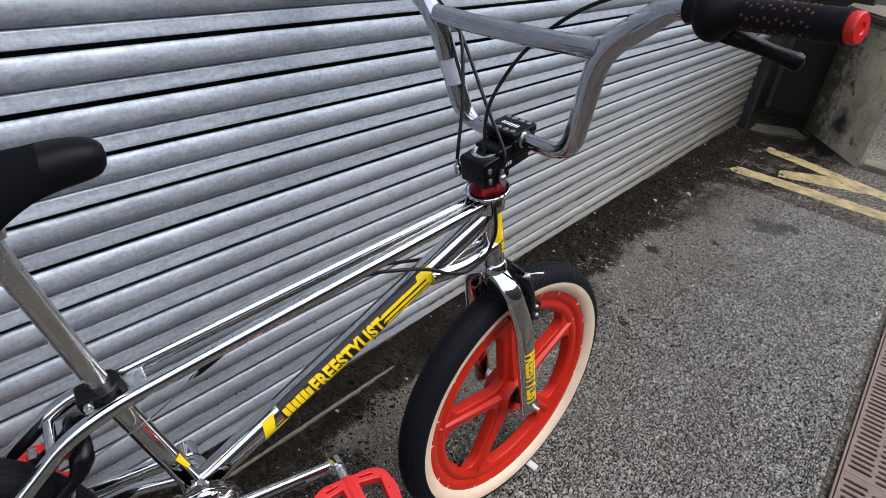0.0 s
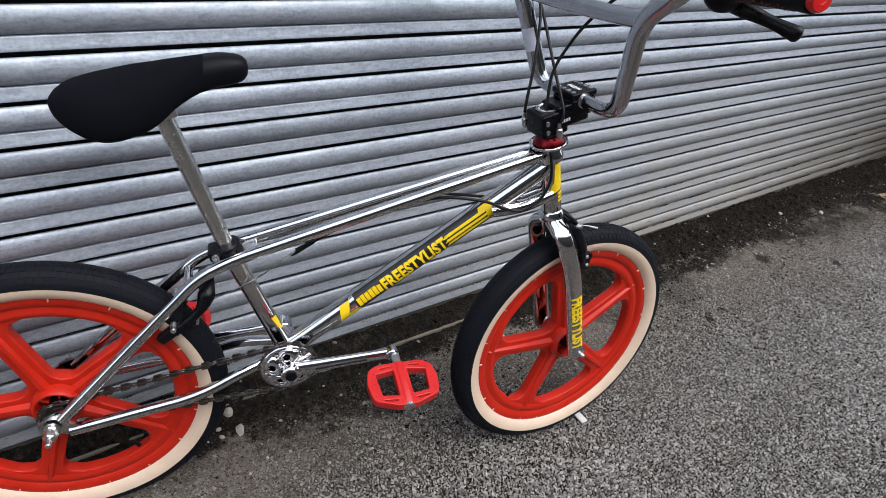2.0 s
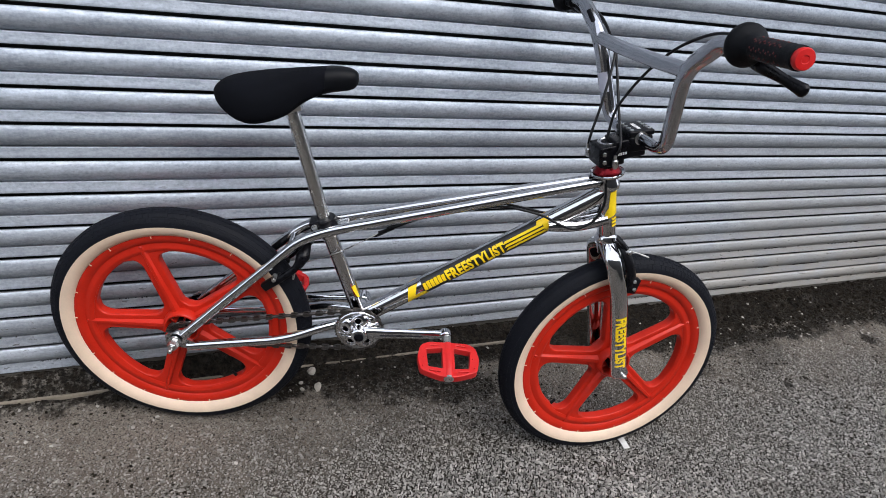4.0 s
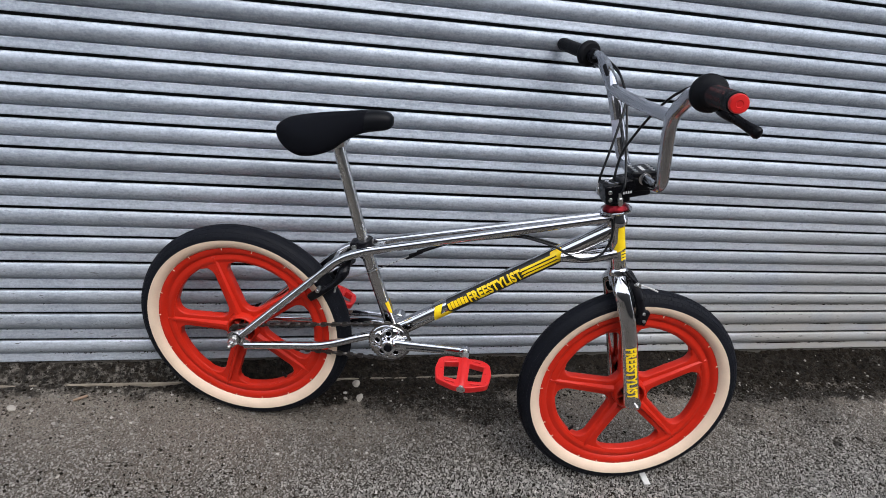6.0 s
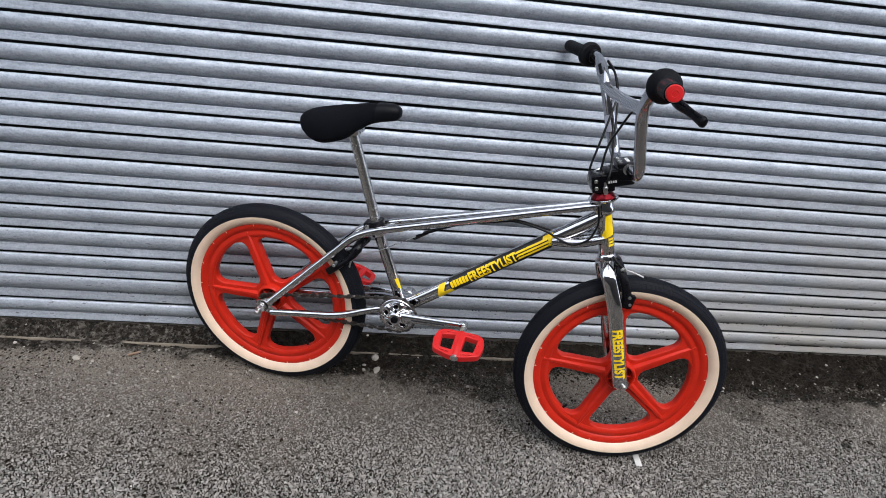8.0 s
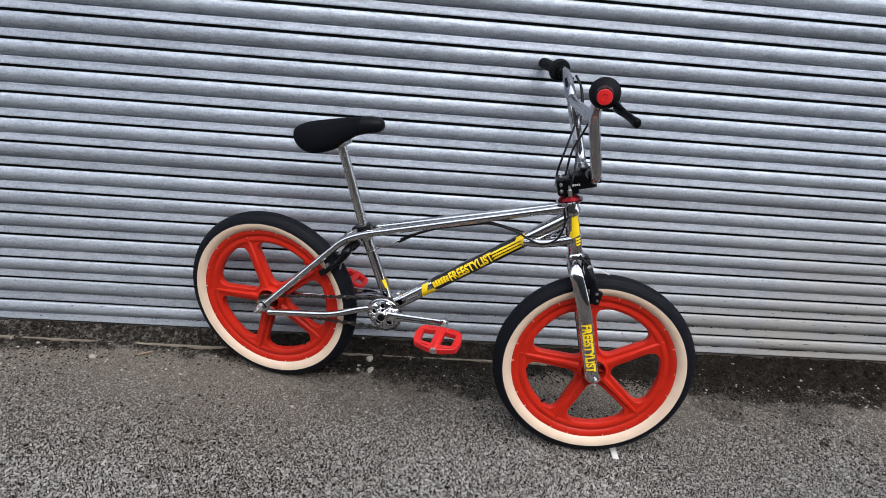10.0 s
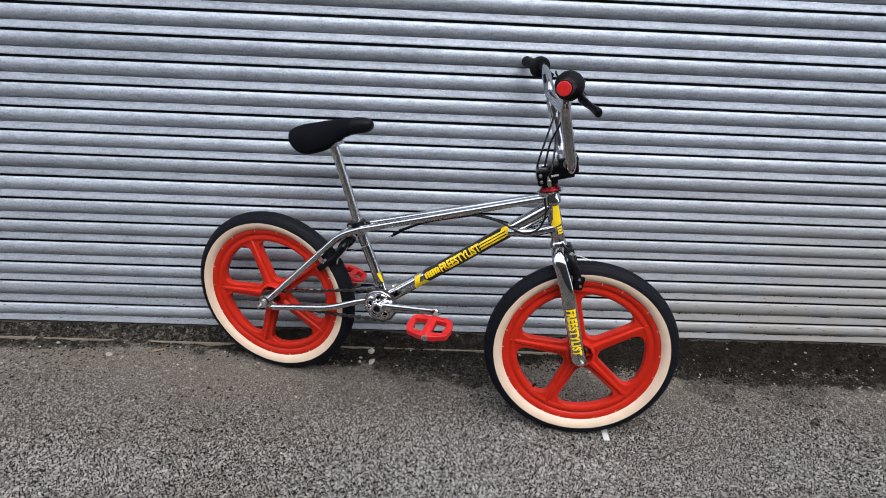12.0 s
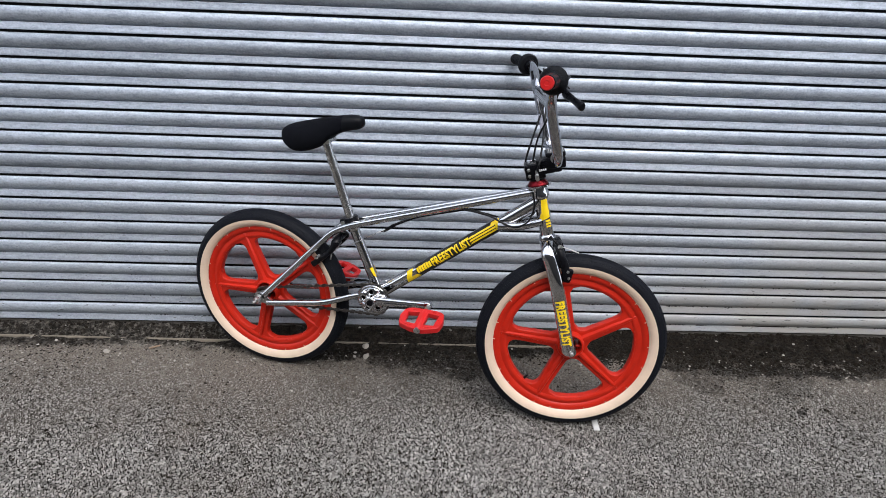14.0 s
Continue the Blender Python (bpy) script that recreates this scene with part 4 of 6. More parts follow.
for s in (-1, 1):
    # twin top tube, which runs past the seat tube and bends down to the dropout
    bm = bmesh.new()
    tube(bm, filleted([(0.800, s * 0.0105, 0.424), (0.285, s * 0.0250, 0.262), (0.235, s * 0.032, 0.240), (0.015, s * 0.064, 0.012)], 0.045), 0.0098, 18)
    bpart("top_tube", bm, CHROME, "chrome twin top tube bent into the seat stay")
    bm = bmesh.new()
    tube(bm, filleted([(0.022, s * 0.062, -0.016), (0.215, s * 0.056, 0.016), (0.29, s * 0.040, 0.044), (0.345, s * 0.022, 0.055)], 0.05), 0.0095, 18)
    bpart("chain_stay", bm, CHROME)
    bm = bmesh.new()
    plate(bm, [(-0.018, -0.012), (-0.020, 0.010), (-0.008, 0.018), (0.030, 0.034), (0.036, 0.022), (0.022, 0.004), (0.050, -0.008), (0.048, -0.022), (0.0, -0.016)], 0.0032, s * 0.063)
    bpart("dropout", bm, CHROME)
    bm = bmesh.new()
    tube(bm, filleted([(0.712, s * 0.016, 0.320), (0.770, s * 0.017, 0.326), (0.826, s * 0.012, 0.347)], 0.03), 0.0112, 18)
    bpart("gusset_tube", bm, CHROME)
bm = bmesh.new()
tube(bm, [(0.217, -0.034, 0.219), (0.217, 0.034, 0.219)], 0.0066, 14)
bpart("seat_stay_bridge", bm, CHROME)
# seat post, clamp and saddle
POST_TOP = Vector((0.2085, 0, 0.492))
bm = bmesh.new()
tube(bm, [SEAT_TOP, POST_TOP], 0.0128, 28)
bpart("seat_post", bm, SATIN, "satin aluminium seat post")
along = (POST_TOP - SEAT_TOP).normalized()
COLLAR = SEAT_TOP + along * 0.012
bm = bmesh.new()
lathe(bm, [(-0.0115, 0.0150), (-0.0115, 0.0205), (-0.0095, 0.0225), (0.0085, 0.0225), (0.0105, 0.0205), (0.0105, 0.0140)], 36, axis=along, centre=COLLAR)
block(bm, (0.020, 0.034, 0.019), pose(*(COLLAR + Vector((-0.0185, 0, -0.0045))), 0, -16, 0), 0.005, 3)
clamp = bpart("seat_clamp", bm, BLACK, "black alloy seat clamp collar")
bm = bmesh.new()
lathe(bm, [(-0.0215, 0.0022), (-0.0190, 0.0026), (-0.0190, 0.0026), (-0.0212, 0.0034), (-0.0212, 0.0050), (-0.0200, 0.0058), (-0.0160, 0.0058), (0.0200, 0.0058), (0.0212, 0.0050)], 18, centre=COLLAR + Vector((-0.0185, 0, -0.0050)))
part("bolt", bm, STEEL, clamp, "steel clamp bolt", MR)
bm = bmesh.new()
lathe(bm, [(-0.020, 0.0150), (-0.018, 0.0176), (-0.004, 0.0176), (-0.0005, 0.0200), (0.0005, 0.0150)], 32, axis=along, centre=SEAT_TOP)
lug = bpart("seat_lug", bm, CHROME, "chrome lug at the head of the seat tube")
bm = bmesh.new()
lathe(bm, [(-0.0225, 0.0030), (-0.0225, 0.0046), (-0.0205, 0.0054), (-0.0140, 0.0054)], 6, centre=SEAT_TOP + Vector((0.009, 0, 0.001)))
part("bolt", bm, BLACK, lug, "small dark screw", MR)
bm = bmesh.new()
block(bm, (0.030, 0.034, 0.008), pose(0.311, 0, 0.268, 0, -17, 0), 0.003, 3)
part("bridge_plate", bm, SATIN, lug, "satin plate joining the top tubes", MR)

SADDLE_ROWS = [(0.080, 0.013, 0.514, 0.499), (0.087, 0.027, 0.522, 0.490), (0.102, 0.044, 0.531, 0.479), (0.125, 0.060, 0.538, 0.469), (0.150, 0.067, 0.544, 0.466),
               (0.178, 0.063, 0.551, 0.472), (0.205, 0.052, 0.557, 0.484), (0.230, 0.038, 0.563, 0.505), (0.255, 0.029, 0.568, 0.521), (0.278, 0.0250, 0.572, 0.530),
               (0.295, 0.0225, 0.573, 0.534), (0.308, 0.0195, 0.572, 0.537), (0.317, 0.0155, 0.569, 0.541), (0.322, 0.0100, 0.564, 0.547)]


def saddle_shell(rows, start_cap, end_cap):
    bm = bmesh.new()
    rings = []
    for x, hw, top, low in rows:
        ring = []
        for k in range(36):
            t = 2 * math.pi * k / 36
            cs, sn = math.cos(t), math.sin(t)
            y = hw * math.copysign(abs(cs) ** 0.72, cs)
            mid = low + (top - low) * 0.36
            z = mid + (top - mid) * abs(sn) ** 0.85 if sn >= 0 else mid - (mid - low) * abs(sn) ** 0.55
            ring.append(bm.verts.new((x, y, z)))
        rings.append(ring)
    for a, b in zip(rings, rings[1:]):
        for k in range(36):
            bm.faces.new((a[k], a[(k + 1) % 36], b[(k + 1) % 36], b[k]))
    for on, ring, sx in ((start_cap, rings[0], -0.004), (end_cap, rings[-1], 0.002)):
        tip = bm.verts.new(sum((v.co for v in ring), Vector()) / 36 + Vector((sx, 0, 0)))
        for k in range(36):
            bm.faces.new((ring[k], ring[(k + 1) % 36], tip))
    return bm


def eased(rows, steps):
    """More rows between those given, on a smooth line."""
    a = spline([(x, w_, 0) for x, w_, t_, l_ in rows], steps)
    b = spline([(x, t_, l_) for x, w_, t_, l_ in rows], steps)
    return [(p.x, p.y, q.y, q.z) for p, q in zip(a, b)]


SHELL = eased(SADDLE_ROWS, 4)
SEAM = 0.264
saddle = bpart("saddle", saddle_shell([r for r in SHELL if r[0] < SEAM + 0.006], True, True), SADDLE, "black cloth-covered saddle with a glossy nose")
nose = [(x, w_ + 0.0005, t_ + 0.0004, l_ - 0.0004) for x, w_, t_, l_ in SHELL if x > SEAM]
part("nose_cover", saddle_shell(nose, True, True), SADDLE_NOSE, saddle, "glossy black vinyl nose", MR)
bm = bmesh.new()
for s in (-1, 1):
    tube(bm, spline([(0.115, s * 0.020, 0.490), (0.16, s * 0.021, 0.494), (0.22, s * 0.021, 0.508), (0.28, s * 0.012, 0.540)]), 0.0034, 8)
part("saddle_rail", bm, STEEL, saddle, "steel saddle rails", MR)
bm = bmesh.new()
block(bm, (0.040, 0.050, 0.024), pose(0.209, 0, 0.500, 0, -16, 0), 0.005)
part("rail_clamp", bm, STEEL, saddle, "steel rail clamp", MR)

# cranks, chainring, chain and pedals
CRANK = Vector((0.174, 0, 0.0235))


def pedal(m, label):
    """A caged platform pedal: two end plates, side rails, spindle barrel and pins."""
    bm = bmesh.new()
    outer = [(-0.047, -0.033), (-0.052, 0.0), (-0.047, 0.031), (-0.033, 0.041), (0.033, 0.041), (0.047, 0.031), (0.052, 0.0), (0.047, -0.033), (0.013, -0.0485), (-0.013, -0.0485)]

    def rounded(pts, r):
        return [(v.x, v.y) for v in filleted([(*pts[-1], 0), *[(x, y, 0) for x, y in pts], (*pts[0], 0)], r, 3)[1:-1]]

    holes = [[(s * x, y) for x, y in ((0.0090, -0.030), (0.036, -0.026), (0.0395, 0.022), (0.0090, 0.028))] for s in (-1, 1)]
    holes += [[(s * x, y) for x, y in ((0.013, -0.0410), (0.034, -0.0380), (0.036, -0.0325), (0.013, -0.0355))] for s in (-1, 1)]
    holes += [[(s * x, y) for x, y in ((0.013, 0.0325), (0.032, 0.0290), (0.032, 0.0345), (0.013, 0.0370))] for s in (-1, 1)]
    me = pierced_plate("pedal_body", rounded(outer, 0.007), [rounded(h, 0.0035) for h in holes], 0.0080, 0.0014, RED_PEDAL)
    # the plate comes out in the xz plane: lay it flat, with its outer end to the right
    root = bpart("pedal", me, RED_PEDAL, label, m @ Matrix.Rotation(radians(-90), 4, "X"))
    bm = bmesh.new()
    lathe(bm, [(-0.046, 0.0085), (-0.044, 0.0096), (0.040, 0.0096), (0.044, 0.0085)], 22)
    part("barrel", bm, RED_PEDAL, root, "", m)
    bm = bmesh.new()
    lathe(bm, [(-0.0515, 0.0070), (-0.0500, 0.0088), (-0.046, 0.0092)], 22)
    part("end_cap", bm, STEEL, root, "grey bearing cap", m)
    bm = bmesh.new()
    lathe(bm, [(0.040, 0.0065), (0.068, 0.0065)], 16)
    part("spindle", bm, STEEL, root, "steel spindle", m)
    bm = bmesh.new()
    lathe(bm, [(-0.0105, 0.0013), (0.0105, 0.0013)], 8, axis=(0, 0, 1))
    pin = mesh_of("pin", bm, RED_PEDAL)
    for x, y in ((-0.044, -0.024), (-0.042, 0.0), (-0.040, 0.022), (0.044, -0.024), (0.042, 0.0), (0.040, 0.022), (-0.022, -0.040), (0.022, -0.040), (-0.022, 0.037), (0.022, 0.037)):
        part("pin", pin, RED_PEDAL, root, "", m @ Matrix.Translation((x, y, 0)))
    return root


for s in (-1, 1):
    # s = -1 is the chain side
    end = BB + CRANK * (-s)
    a, b = BB + Vector((0, s * 0.060, 0)), end + Vector((0, s * 0.074, 0))
    bm = bmesh.new()
    d = (b - a).normalized()
    # a rounded arm, deepest at the axle
    tube(bm, [a.lerp(b, t) for t in (0.0, 0.10, 0.30, 0.60, 0.92, 1.0)], [0.0155, 0.0145, 0.0125, 0.0112, 0.0102, 0.0106], 20, flat=0.68, up=(0, 1, 0))
    lathe(bm, [(-0.009, 0.0105), (-0.0075, 0.0120), (0.0075, 0.0120), (0.009, 0.0105)], 26, centre=b)
    lathe(bm, [(-0.016, 0.0150), (-0.014, 0.0170), (0.012, 0.0170), (0.014, 0.0150)], 28, centre=a)
    crank = bpart("crank_arm", bm, CHROME, "polished chrome crank arm")
    # solid black cap gives the shade of the hollow bolt socket
    bm = bmesh.new()
    lathe(bm, [(s * 0.012, 0.0095), (s * 0.0185, 0.0095), (s * 0.019, 0.008)], 24, centre=a)
    part("dust_cap", bm, BLACK, crank, "black cap for the shade in the crank bolt socket", MR)
    # black strip on the arm in place of a channel's shade
    bm = bmesh.new()
    up = Vector((-d.z, 0, d.x))
    q0, q1 = a.lerp(b, 0.24) + Vector((0, s * 0.0086, 0)), a.lerp(b, 0.74) + Vector((0, s * 0.0074, 0))
    tube(bm, [q0, q1], 0.0024, 8, flat=0.5)
    part("groove", bm, BLACK, crank, "black strip standing for the shaded channel along the arm", MR)
    pedal(MR @ Matrix.Translation(end + Vector((0.004, s * 0.142, -0.010 if s < 0 else 0.004))) @ (pose(0, 0, 0, 10, -1, 0) @ Matrix.Diagonal((1.15, 0.93, 1.0, 1.0)) if s < 0 else pose(0, 0, 0, 8, -20, 180) @ Matrix.Diagonal((0.80, 0.95, 1.0, 1.0))),
          "red plastic platform pedal")
RING_Y = -0.0445
ring_holes = []
for k in range(5):
    a0 = radians(72 * k + 24)
    ring_holes.append([(0.0275 * math.cos(a0) + 0.0085 * math.cos(t), 0.0275 * math.sin(a0) + 0.0085 * math.sin(t)) for t in np.linspace(0, 2 * math.pi, 21)[:-1]])
for k in range(5):
    # curved openings between the round ones, standing for dark crescent reflections
    a0 = radians(72 * k + 60)
    ring_holes.append([((0.0345 + 0.0048 * math.sin(t)) * math.cos(a0 + 0.27 * math.cos(t)), (0.0345 + 0.0048 * math.sin(t)) * math.sin(a0 + 0.27 * math.cos(t))) for t in np.linspace(0, 2 * math.pi, 17)[:-1]])
disc = pierced_plate("chainring", [(0.0450 * math.cos(t), 0.0450 * math.sin(t)) for t in np.linspace(0, 2 * math.pi, 65)[:-1]], ring_holes, 0.0052, 0.0026, CHROME)
for v in disc.vertices:
    # a shallow dish
    v.co.y += 0.010 * (v.co.x ** 2 + v.co.z ** 2) / 0.045 ** 2 - 0.006
chainring = bpart("chainring", disc, CHROME, "polished chrome chainring disc, cut open for its dark reflected crescents", MR @ Matrix.Translation(BB + Vector((-0.002, RING_Y - 0.004, -0.004))))
# domed swelling added round each hole to reflect a bright comma, tail trailing round
for k in range(5):
    a0 = radians(72 * k + 24)
    bm = bmesh.new()
    rows = []
    for rho, y in ((0.0080, 0.0015), (0.0084, -0.0058), (0.0094, -0.0076), (0.0112, -0.0082), (0.0130, -0.0074), (0.0146, -0.0050), (0.0152, 0.0)):
        row = []
        for t in np.linspace(0, 2 * math.pi, 29)[:-1]:
            grow = 1 + 0.75 * max(0.0, math.cos(t + 1.15)) ** 2 * max(0.0, (rho - 0.0094) / 0.0058)
            x, z = 0.0275 + rho * grow * math.cos(t), rho * grow * math.sin(t)
            far = min(1.0, 0.0415 / math.hypot(x, z))
            x, z = x * far, z * far
            dish = 0.010 * (x * x + z * z) / 0.045 ** 2 - 0.006
            row.append(bm.verts.new((x * math.cos(a0) - z * math.sin(a0), y + dish, x * math.sin(a0) + z * math.cos(a0))))
        rows.append(row)
    for p, q in zip(rows, rows[1:]):
        for i in range(28):
            bm.faces.new((p[i], p[(i + 1) % 28], q[(i + 1) % 28], q[i]))
    part("swelling", bm, CHROME, chainring, "domed chrome swelling added round a hole to catch a highlight", MR @ Matrix.Translation(BB + Vector((-0.002, RING_Y - 0.004, -0.004))))
teeth = []
for k in range(40):
    t = 2 * math.pi * k / 40
    for off, r in ((0.0, 0.0465), (0.25, 0.0500), (0.55, 0.0500), (0.8, 0.0465)):
        tt = t + off * 2 * math.pi / 40
        teeth.append((r * math.cos(tt), r * math.sin(tt)))
# added black disc that makes the chainring holes look shaded
bm = bmesh.new()
lathe(bm, [(0.0015, 0.018), (0.0015, 0.0425), (0.0035, 0.0425), (0.0035, 0.018)], 48, closed=True)
part("spider", bm, BLACK, chainring, "black disc added behind the chainring for the shade in its holes", MR @ Matrix.Translation(BB + Vector((-0.002, RING_Y, -0.004))))
part("tooth_ring", pierced_plate("tooth_ring", teeth, [[(0.0435 * math.cos(t), 0.0435 * math.sin(t)) for t in np.linspace(0, 2 * math.pi, 49)[:-1]]], 0.0016, 0.0003, CHAIN),
     CHAIN, chainring, "dark steel tooth ring", MR @ Matrix.Translation(BB + Vector((-0.002, RING_Y, -0.004))))
bm = bmesh.new()
lathe(bm, [(-0.0016, 0.014), (-0.0016, 0.023), (0.0016, 0.023), (0.0016, 0.014)], 40, centre=(0, RING_Y, 0))
bpart("rear_sprocket", bm, CHAIN, "dark steel rear sprocket")
# chain round both sprockets
R1, R2 = 0.0485, 0.0235
RC = BB + Vector((-0.002, 0, -0.004))
dist, tilt = math.hypot(RC.x, RC.z), math.atan2(RC.z, RC.x)
beta = math.asin((R1 - R2) / dist)
loop = []
for t in np.linspace(tilt - math.pi / 2 - beta, tilt + math.pi / 2 + beta, 60):
    loop.append((RC.x + R1 * math.cos(t), RC.z + R1 * math.sin(t)))
for t in np.linspace(tilt + math.pi / 2 + beta, tilt + 3 * math.pi / 2 - beta, 40):
    loop.append((R2 * math.cos(t), R2 * math.sin(t)))
loop.append(loop[0])
lens = np.r_[0, np.cumsum([math.dist(p, q) for p, q in zip(loop, loop[1:])])]
count = int(round(lens[-1] / 0.0127 / 2)) * 2
bm = bmesh.new()
for y in (-0.0034, 0.0034):
    block(bm, (0.0132, 0.0012, 0.0074), pose(0, y, 0), 0.0022, 2)
lathe(bm, [(-0.0048, 0.0022), (0.0048, 0.0022)], 8, centre=(-0.0063, 0, 0))
wide_link = mesh_of("link", bm, CHAIN)
bm = bmesh.new()
for y in (-0.0021, 0.0021):
    block(bm, (0.0118, 0.0012, 0.0052), pose(0, y, 0), 0.0005, 1)
lathe(bm, [(-0.0020, 0.0036), (0.0020, 0.0036)], 10, centre=(0.0063, 0, 0))
thin_link = mesh_of("link", bm, CHAIN)
chain = new("chain")
chain.matrix_basis = MR
WORLD_OF[chain] = MR
chain.parent, chain.matrix_parent_inverse = bike, WORLD_OF[bike].inverted()
tagged(chain, "dark oiled roller chain")
xs, zs = [p[0] for p in loop], [p[1] for p in loop]
for k in range(count):
    s0, s1 = lens[-1] * k / count, lens[-1] * (k + 1) / count
    p0, p1 = [Vector((np.interp(s, lens, xs), RING_Y, np.interp(s, lens, zs))) for s in (s0, s1)]
    ang = math.atan2(p1.z - p0.z, p1.x - p0.x)
    part("link", (wide_link, thin_link)[k % 2], CHAIN, chain, "", MR @ Matrix.Translation((p0 + p1) / 2) @ Matrix.Rotation(-ang, 4, "Y"))

# rear brake: two arms, pads and a straddle wire behind the seat tube
rear_brake = bpart("rear_brake", block(bmesh.new(), (0.020, 0.050, 0.016), pose(0.243, 0, 0.212, 0, 40, 0), 0.004), BLACK, "black alloy rear brake caliper")
for s in (-1, 1):
    bm = bmesh.new()
    tube(bm, spline([(0.250, s * 0.010, 0.226), (0.243, s * 0.032, 0.206), (0.230, s * 0.040, 0.182), (0.192, s * 0.042, 0.146)]), [0.006 + 0.001 * i for i in range(8)] + [0.0140 - 0.0008 * i for i in range(8)] + [0.0074] * 9, 14, flat=0.8)
    part("brake_arm", bm, BLACK, rear_brake, "", MR)
    bm = bmesh.new()
    block(bm, (0.050, 0.014, 0.018), pose(0.186, s * 0.034, 0.141, 0, -40, 0), 0.005, 3)
    part("brake_pad", bm, BLACK_PLASTIC, rear_brake, "", MR)
    bm = bmesh.new()
    lathe(bm, [(s * 0.036, 0.0050), (s * 0.053, 0.0050), (s * 0.056, 0.0036)], 14, centre=(0.191, 0, 0.158))
    part("bolt", bm, STEEL, rear_brake, "steel pivot bolt", MR)
bm = bmesh.new()
tube(bm, spline([(0.250, -0.004, 0.200), (0.236, -0.024, 0.174), (0.228, -0.030, 0.166), (0.225, -0.032, 0.150)], 6), [0.0014] * 13 + [0.0024] * 6, 8)
part("straddle_wire", bm, STEEL, rear_brake, "bare steel brake wire with a capped end", MR)

# yellow decals
def tube_wrap(r):
    return lambda z: math.sqrt(max(1e-8, r * r - min(abs(z), r * 0.93) ** 2))


def on_tube(a, b, shift=0.0):
    d = (b - a).normalized()
    up = Vector((-d.z, 0, d.x))
    return Matrix(((d.x, 0, up.x, a.x + d.x * shift), (0, 1, 0, a.y), (d.z, 0, up.z, a.z + d.z * shift), (0, 0, 0, 1)))


for s in (-1, 1):
    flip = Matrix() if s < 0 else Matrix.Diagonal((1, -1, 1, 1))
    m0 = MR @ flip @ on_tube(DT0, DT1, 0.096) @ Matrix.Rotation(radians(-8), 4, "X")
    wrap, wrap_under = tube_wrap(0.0191), tube_wrap(0.0188)
    bm = bmesh.new()
    decal(bm, [(0.040, -0.0155), (0.322, -0.0155), (0.322, 0.0172), (0.046, 0.0172)], wrap_under, 10)
    part("decal_backing", bm, DARK_DECAL, down_tube, "black decal film", m0)
    for shape in ([(-0.002, -0.0165), (0.015, -0.0165), (0.037, 0.0140), (0.016, 0.0140)], [(0.010, -0.0165), (0.050, -0.0165), (0.042, -0.0065), (0.018, -0.0065)],
                  [(0.306, 0.0065), (0.326, 0.0065), (0.326, 0.0155), (0.312, 0.0155)], [(0.318, -0.0165), (0.331, -0.0120), (0.337, 0.0155), (0.322, 0.0155)]):
        bm = bmesh.new()
        decal(bm, shape, wrap)
        part("decal", bm, YELLOW, down_tube, "yellow corner mark of the decal", m0)
    for z in (-0.0100, -0.0025, 0.0050):
        bm = bmesh.new()
        decal(bm, [(0.232, z), (0.320, z), (0.320, z + 0.0048), (0.238, z + 0.0048)], wrap, 2)
        part("stripe", bm, YELLOW, down_tube, "yellow decal stripe", m0)
    rnd = random.Random(3)
    x = 0.046
    for k in range(6):
        bm = bmesh.new()
        hgt = 0.0155 + 0.003 * rnd.random()
        decal(bm, [(x, -0.0075), (x + 0.0072, -0.0075), (x + 0.0084, -0.0075 + hgt), (x + 0.0012, -0.0075 + hgt)], wrap, 3)
        part("mark", bm, YELLOW, down_tube, "yellow maker's mark as plain bars", m0)
        x += 0.0086
    if s < 0:
        part("lettering", lettering("lettering", "FREESTYLIST", 0.134, 0.0245, YELLOW, wrap), YELLOW, down_tube, "yellow word on the down tube", m0 @ Matrix.Translation((0.100, 0, 0.0)))
    bm = bmesh.new()
    hw = tube_wrap(0.0190)
    mh = MR @ flip @ on_tube(HEAD_LOW, HEAD_TOP)
    # the head tube runs upwards: x of the patch is its height, z its breadth
    decal(bm, [(0.058, -0.0168), (0.106, -0.0168), (0.106, -0.003), (0.070, 0.001)], hw)
    part("decal", bm, YELLOW, head_tube, "yellow head-tube decal", mh)
    bm = bmesh.new()
    decal(bm, [(0.056, -0.0168), (0.071, -0.0168), (0.070, 0.003), (0.048, 0.012)], hw)
    part("decal", bm, YELLOW, head_tube, "yellow head-tube decal", mh)
    for k in range(3):
        bm = bmesh.new()
        decal(bm, [(0.030 + 0.0075 * k, -0.0165), (0.035 + 0.0075 * k, -0.0165), (0.035 + 0.0075 * k, -0.006), (0.030 + 0.0075 * k, -0.006)], hw, 3)
        part("mark", bm, YELLOW, head_tube, "yellow maker's mark as plain bars", mh)
    bm = bmesh.new()
    ms = MR @ flip @ on_tube(BB, SEAT_TOP)
    decal(bm, [(0.050, -0.0135), (0.082, -0.0135), (0.082, -0.006), (0.056, -0.009)], tube_wrap(0.0149))
    part("decal", bm, YELLOW, seat_tube, "yellow seat-tube decal", ms)

# ---- the steered front end ----
F_AXIS = Vector((-0.254, 0, 0.967)).normalized()
CROWN = Vector((-0.092, 0, 0.300))


def up_axis(d):
    return CROWN + F_AXIS * d


